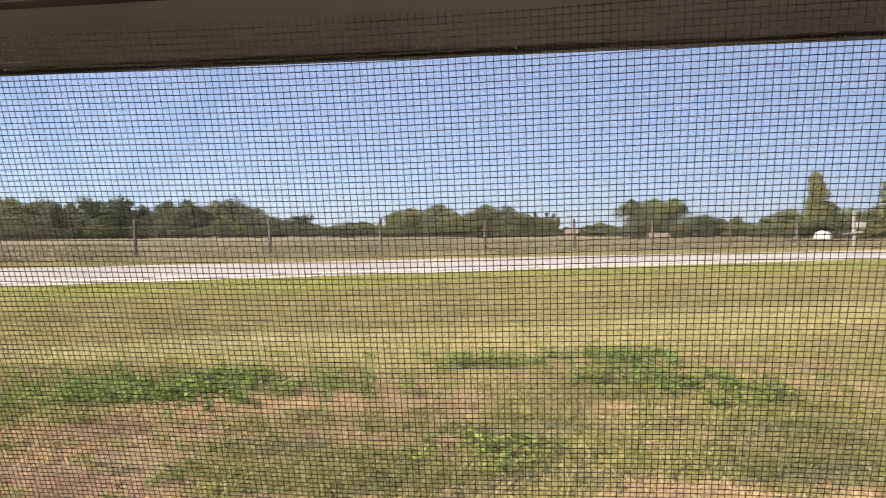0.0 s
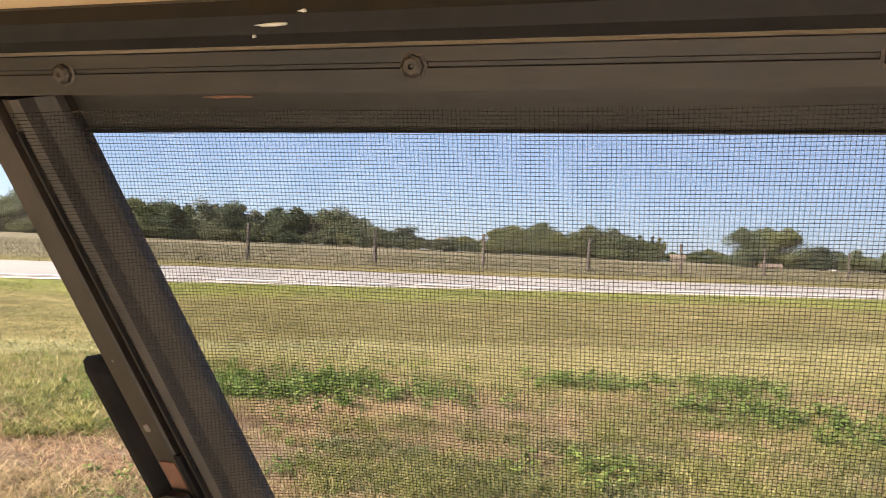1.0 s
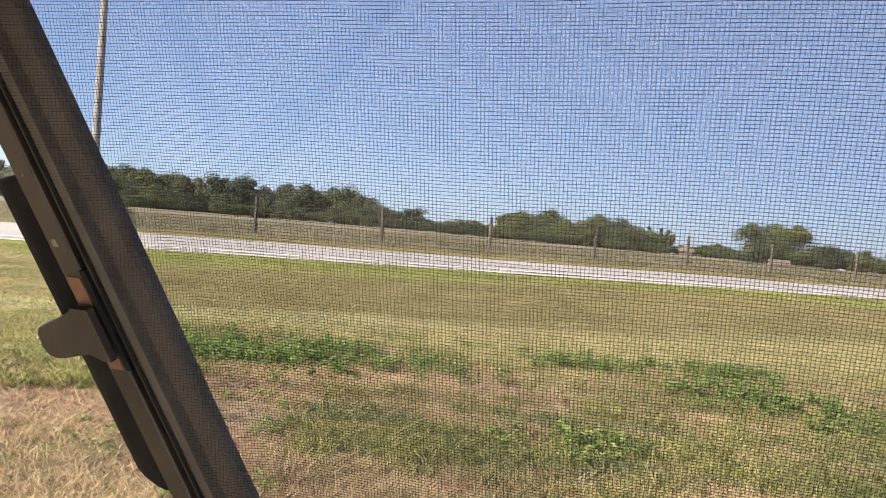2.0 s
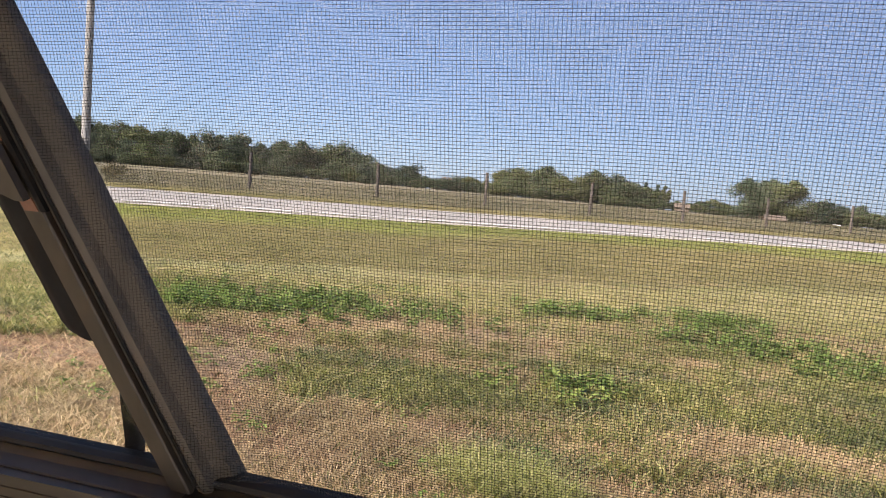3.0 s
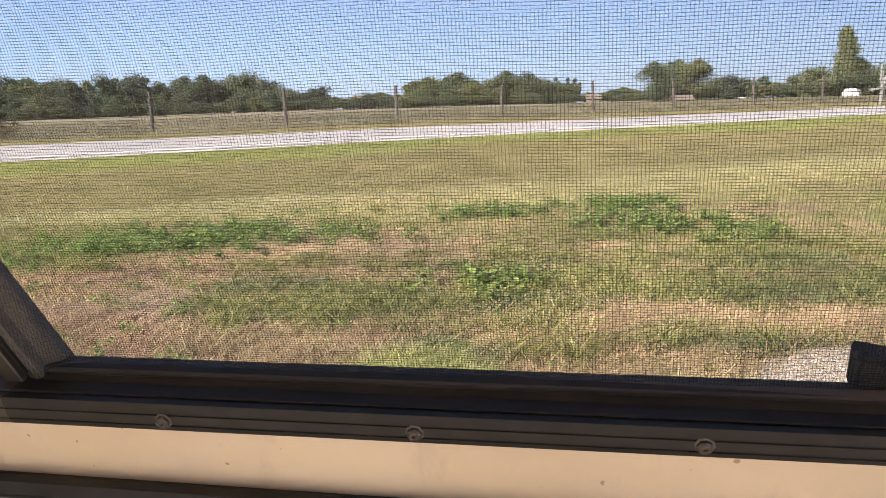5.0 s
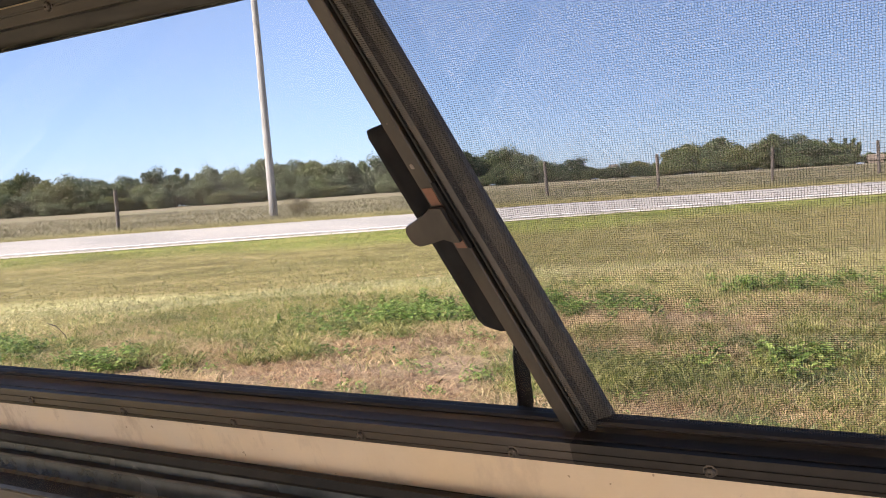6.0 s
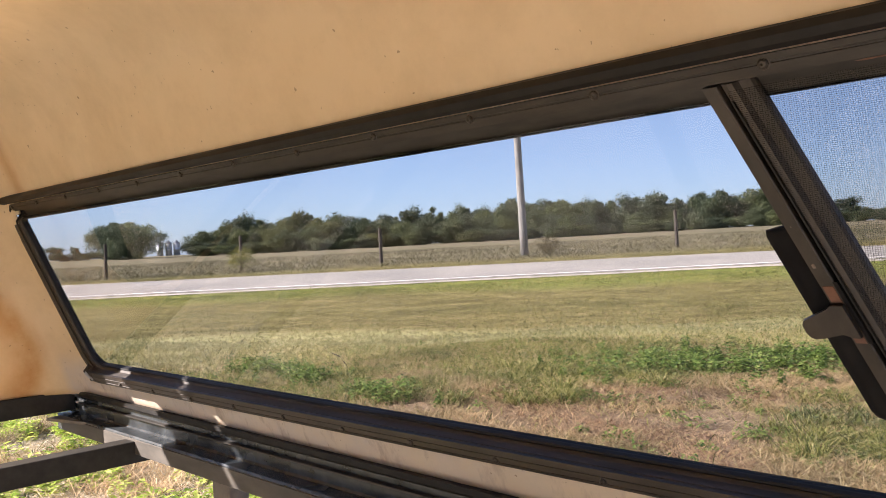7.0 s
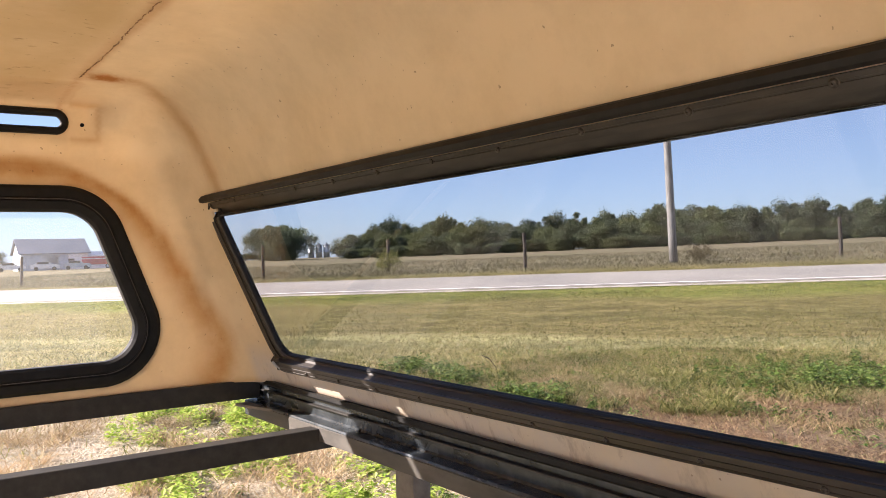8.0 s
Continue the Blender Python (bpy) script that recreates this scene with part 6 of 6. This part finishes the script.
tufts = clumps([(0.12, 3.32, 0.22, 0.2), (0.36, 3.35, 0.25, 0.2), (0.45, 3.65, 0.2, 0.15), (0.62, 3.4, 0.2, 0.15), (2.6, 4.8, 0.35, 0.22), (3.2, 4.5, 0.35, 0.2), (1.75, 4.1, 0.35, 0.3), (0.9, 4.0, 1.2, 0.8), (2.5, 5.0, 1.2, 0.8), (-3.0, 3.4, 1.2, 0.4), (1.6, 2.95, 0.35, 0.18), (2.4, 3.7, 0.6, 0.25), (3.0, 3.9, 0.5, 0.3), (2.35, 3.05, 0.3, 0.1), (-2.1, 4.3, 0.6, 0.25)], 14, 0.04, 0.12, 54)
tx = np.concatenate([c[0] + RNG.normal(0, c[2] * 0.5, 110) for c in tufts])
ty = np.concatenate([c[1] + RNG.normal(0, c[3] * 0.5, 110) for c in tufts])
tufts2 = clumps([(1.07, 2.40, 0.12, 0.09), (1.18, 2.28, 0.12, 0.05)], 34, 0.03, 0.06, 60)
px = np.concatenate([c[0] + RNG.normal(0, c[2] * 0.6, 80) for c in tufts2])
py = np.concatenate([c[1] + RNG.normal(0, c[3] * 0.6, 80) for c in tufts2])
blades("tall_pale_tuft", px, py, 0.17, 0.0045, 1.2, M_PALETUFT, "tall yellow-green grass tuft beside the gravel")
blades("grass_tufts", *off_gravel(tx, ty), 0.13, 0.0055, 1.75, M_GREEN, "taller tufts of green grass in the yard")

tufts = clumps([(2.0, 3.28, 0.36, 0.2), (1.95, 3.25, 0.25, 0.14), (2.3, 3.2, 0.25, 0.12), (2.9, 3.3, 0.5, 0.1), (3.0, 3.25, 0.35, 0.15), (0.4, 2.75, 0.4, 0.2), (1.3, 3.0, 0.4, 0.25), (1.0, 4.6, 1.5, 0.5), (-2.9, 3.3, 0.6, 0.3), (-3.0, 0.2, 1.5, 0.8)], 16, 0.05, 0.14, 58)
tx = np.concatenate([c[0] + RNG.normal(0, c[2] * 0.5, 90) for c in tufts])
ty = np.concatenate([c[1] + RNG.normal(0, c[3] * 0.5, 90) for c in tufts])
blades("straw_tufts", *off_gravel(tx, ty), 0.12, 0.004, 2.2, M_STRAW, "loose tufts of dry tan grass in the yard", "dry grass")


def seed_stalk():
    x, y, z = spot(-3.9, 3.5)
    st = thing("seed_stalk", (x, y, z), "dry bent seed stalk standing above the grass", "grass stalk")
    bm = bmesh.new()
    way = [Vector((x, y, z - 0.02)), Vector((x - 0.03, y - 0.02, z + 0.09)), Vector((x - 0.08, y - 0.05, z + 0.16)), Vector((x - 0.14, y - 0.09, z + 0.19))]
    for a, b, ra, rb in zip(way, way[1:], (0.003, 0.0025, 0.006), (0.0025, 0.002, 0.002)):
        tapered(bm, a, b, ra, rb, 6, 1)
    part("stem", bm, M_POST, st)


seed_stalk()


def clods():
    x, y = scatter(16000, -5, 3, -1, 6, lambda x, y: blot(BARE, x, y) * (0.2 + 0.8 * clumpy(x + 1, y)) * 0.8)
    n = len(x)
    r = RNG.uniform(0.2, 1.0, n) ** 3 * 0.015 + 0.0025
    c = np.stack([x, y, lie(x, y) + r * 0.1], 1)
    axes = np.array([[1, 0, 0], [-1, 0, 0], [0, 1, 0], [0, -1, 0], [0, 0, 0.8], [0, 0, -0.5]], float)
    v = (c[:, None] + axes[None] * r[:, None, None] * RNG.uniform(0.6, 1.4, (n, 6, 1)) + RNG.normal(0, 0.2, (n, 6, 3)) * r[:, None, None]).reshape(-1, 3)
    k = np.arange(n)[:, None] * 6
    f = np.concatenate([k + w for w in ([0, 2, 4], [2, 1, 4], [1, 3, 4], [3, 0, 4], [2, 0, 5], [1, 2, 5], [3, 1, 5], [0, 3, 5])], 0)
    mesh_thing("soil_clods", v, f, M_CLOD, "crumbly brown soil clods on the bare patches", "soil")


clods()


def pebbles():
    x, y = scatter(62000, 0.8, 4.6, 1.2, 3.6, lambda x, y: gravelly(x, y) ** 1.5 * 0.95 * (1 - 0.85 * clumpy(x * 0.25 + 2, y * 0.3)))
    n = len(x)
    r = RNG.uniform(0.0025, 0.0062, n)
    c = np.stack([x, y, lie(x, y) + r * 0.15], 1)
    axes = np.array([[1, 0, 0], [-1, 0, 0], [0, 1, 0], [0, -1, 0], [0, 0, 0.7], [0, 0, -0.7]], float)
    v = (c[:, None] + axes[None] * r[:, None, None] * RNG.uniform(0.6, 1.3, (n, 6, 1)) + RNG.normal(0, 0.18, (n, 6, 3)) * r[:, None, None]).reshape(-1, 3)
    k = np.arange(n)[:, None] * 6
    f = np.concatenate([k + q for q in ([0, 2, 4], [2, 1, 4], [1, 3, 4], [3, 0, 4], [2, 0, 5], [1, 2, 5], [3, 1, 5], [0, 3, 5])], 0)
    mesh_thing("gravel", v, f, M_STONE, "pale pink and grey crushed gravel by the shell", "gravel")


pebbles()
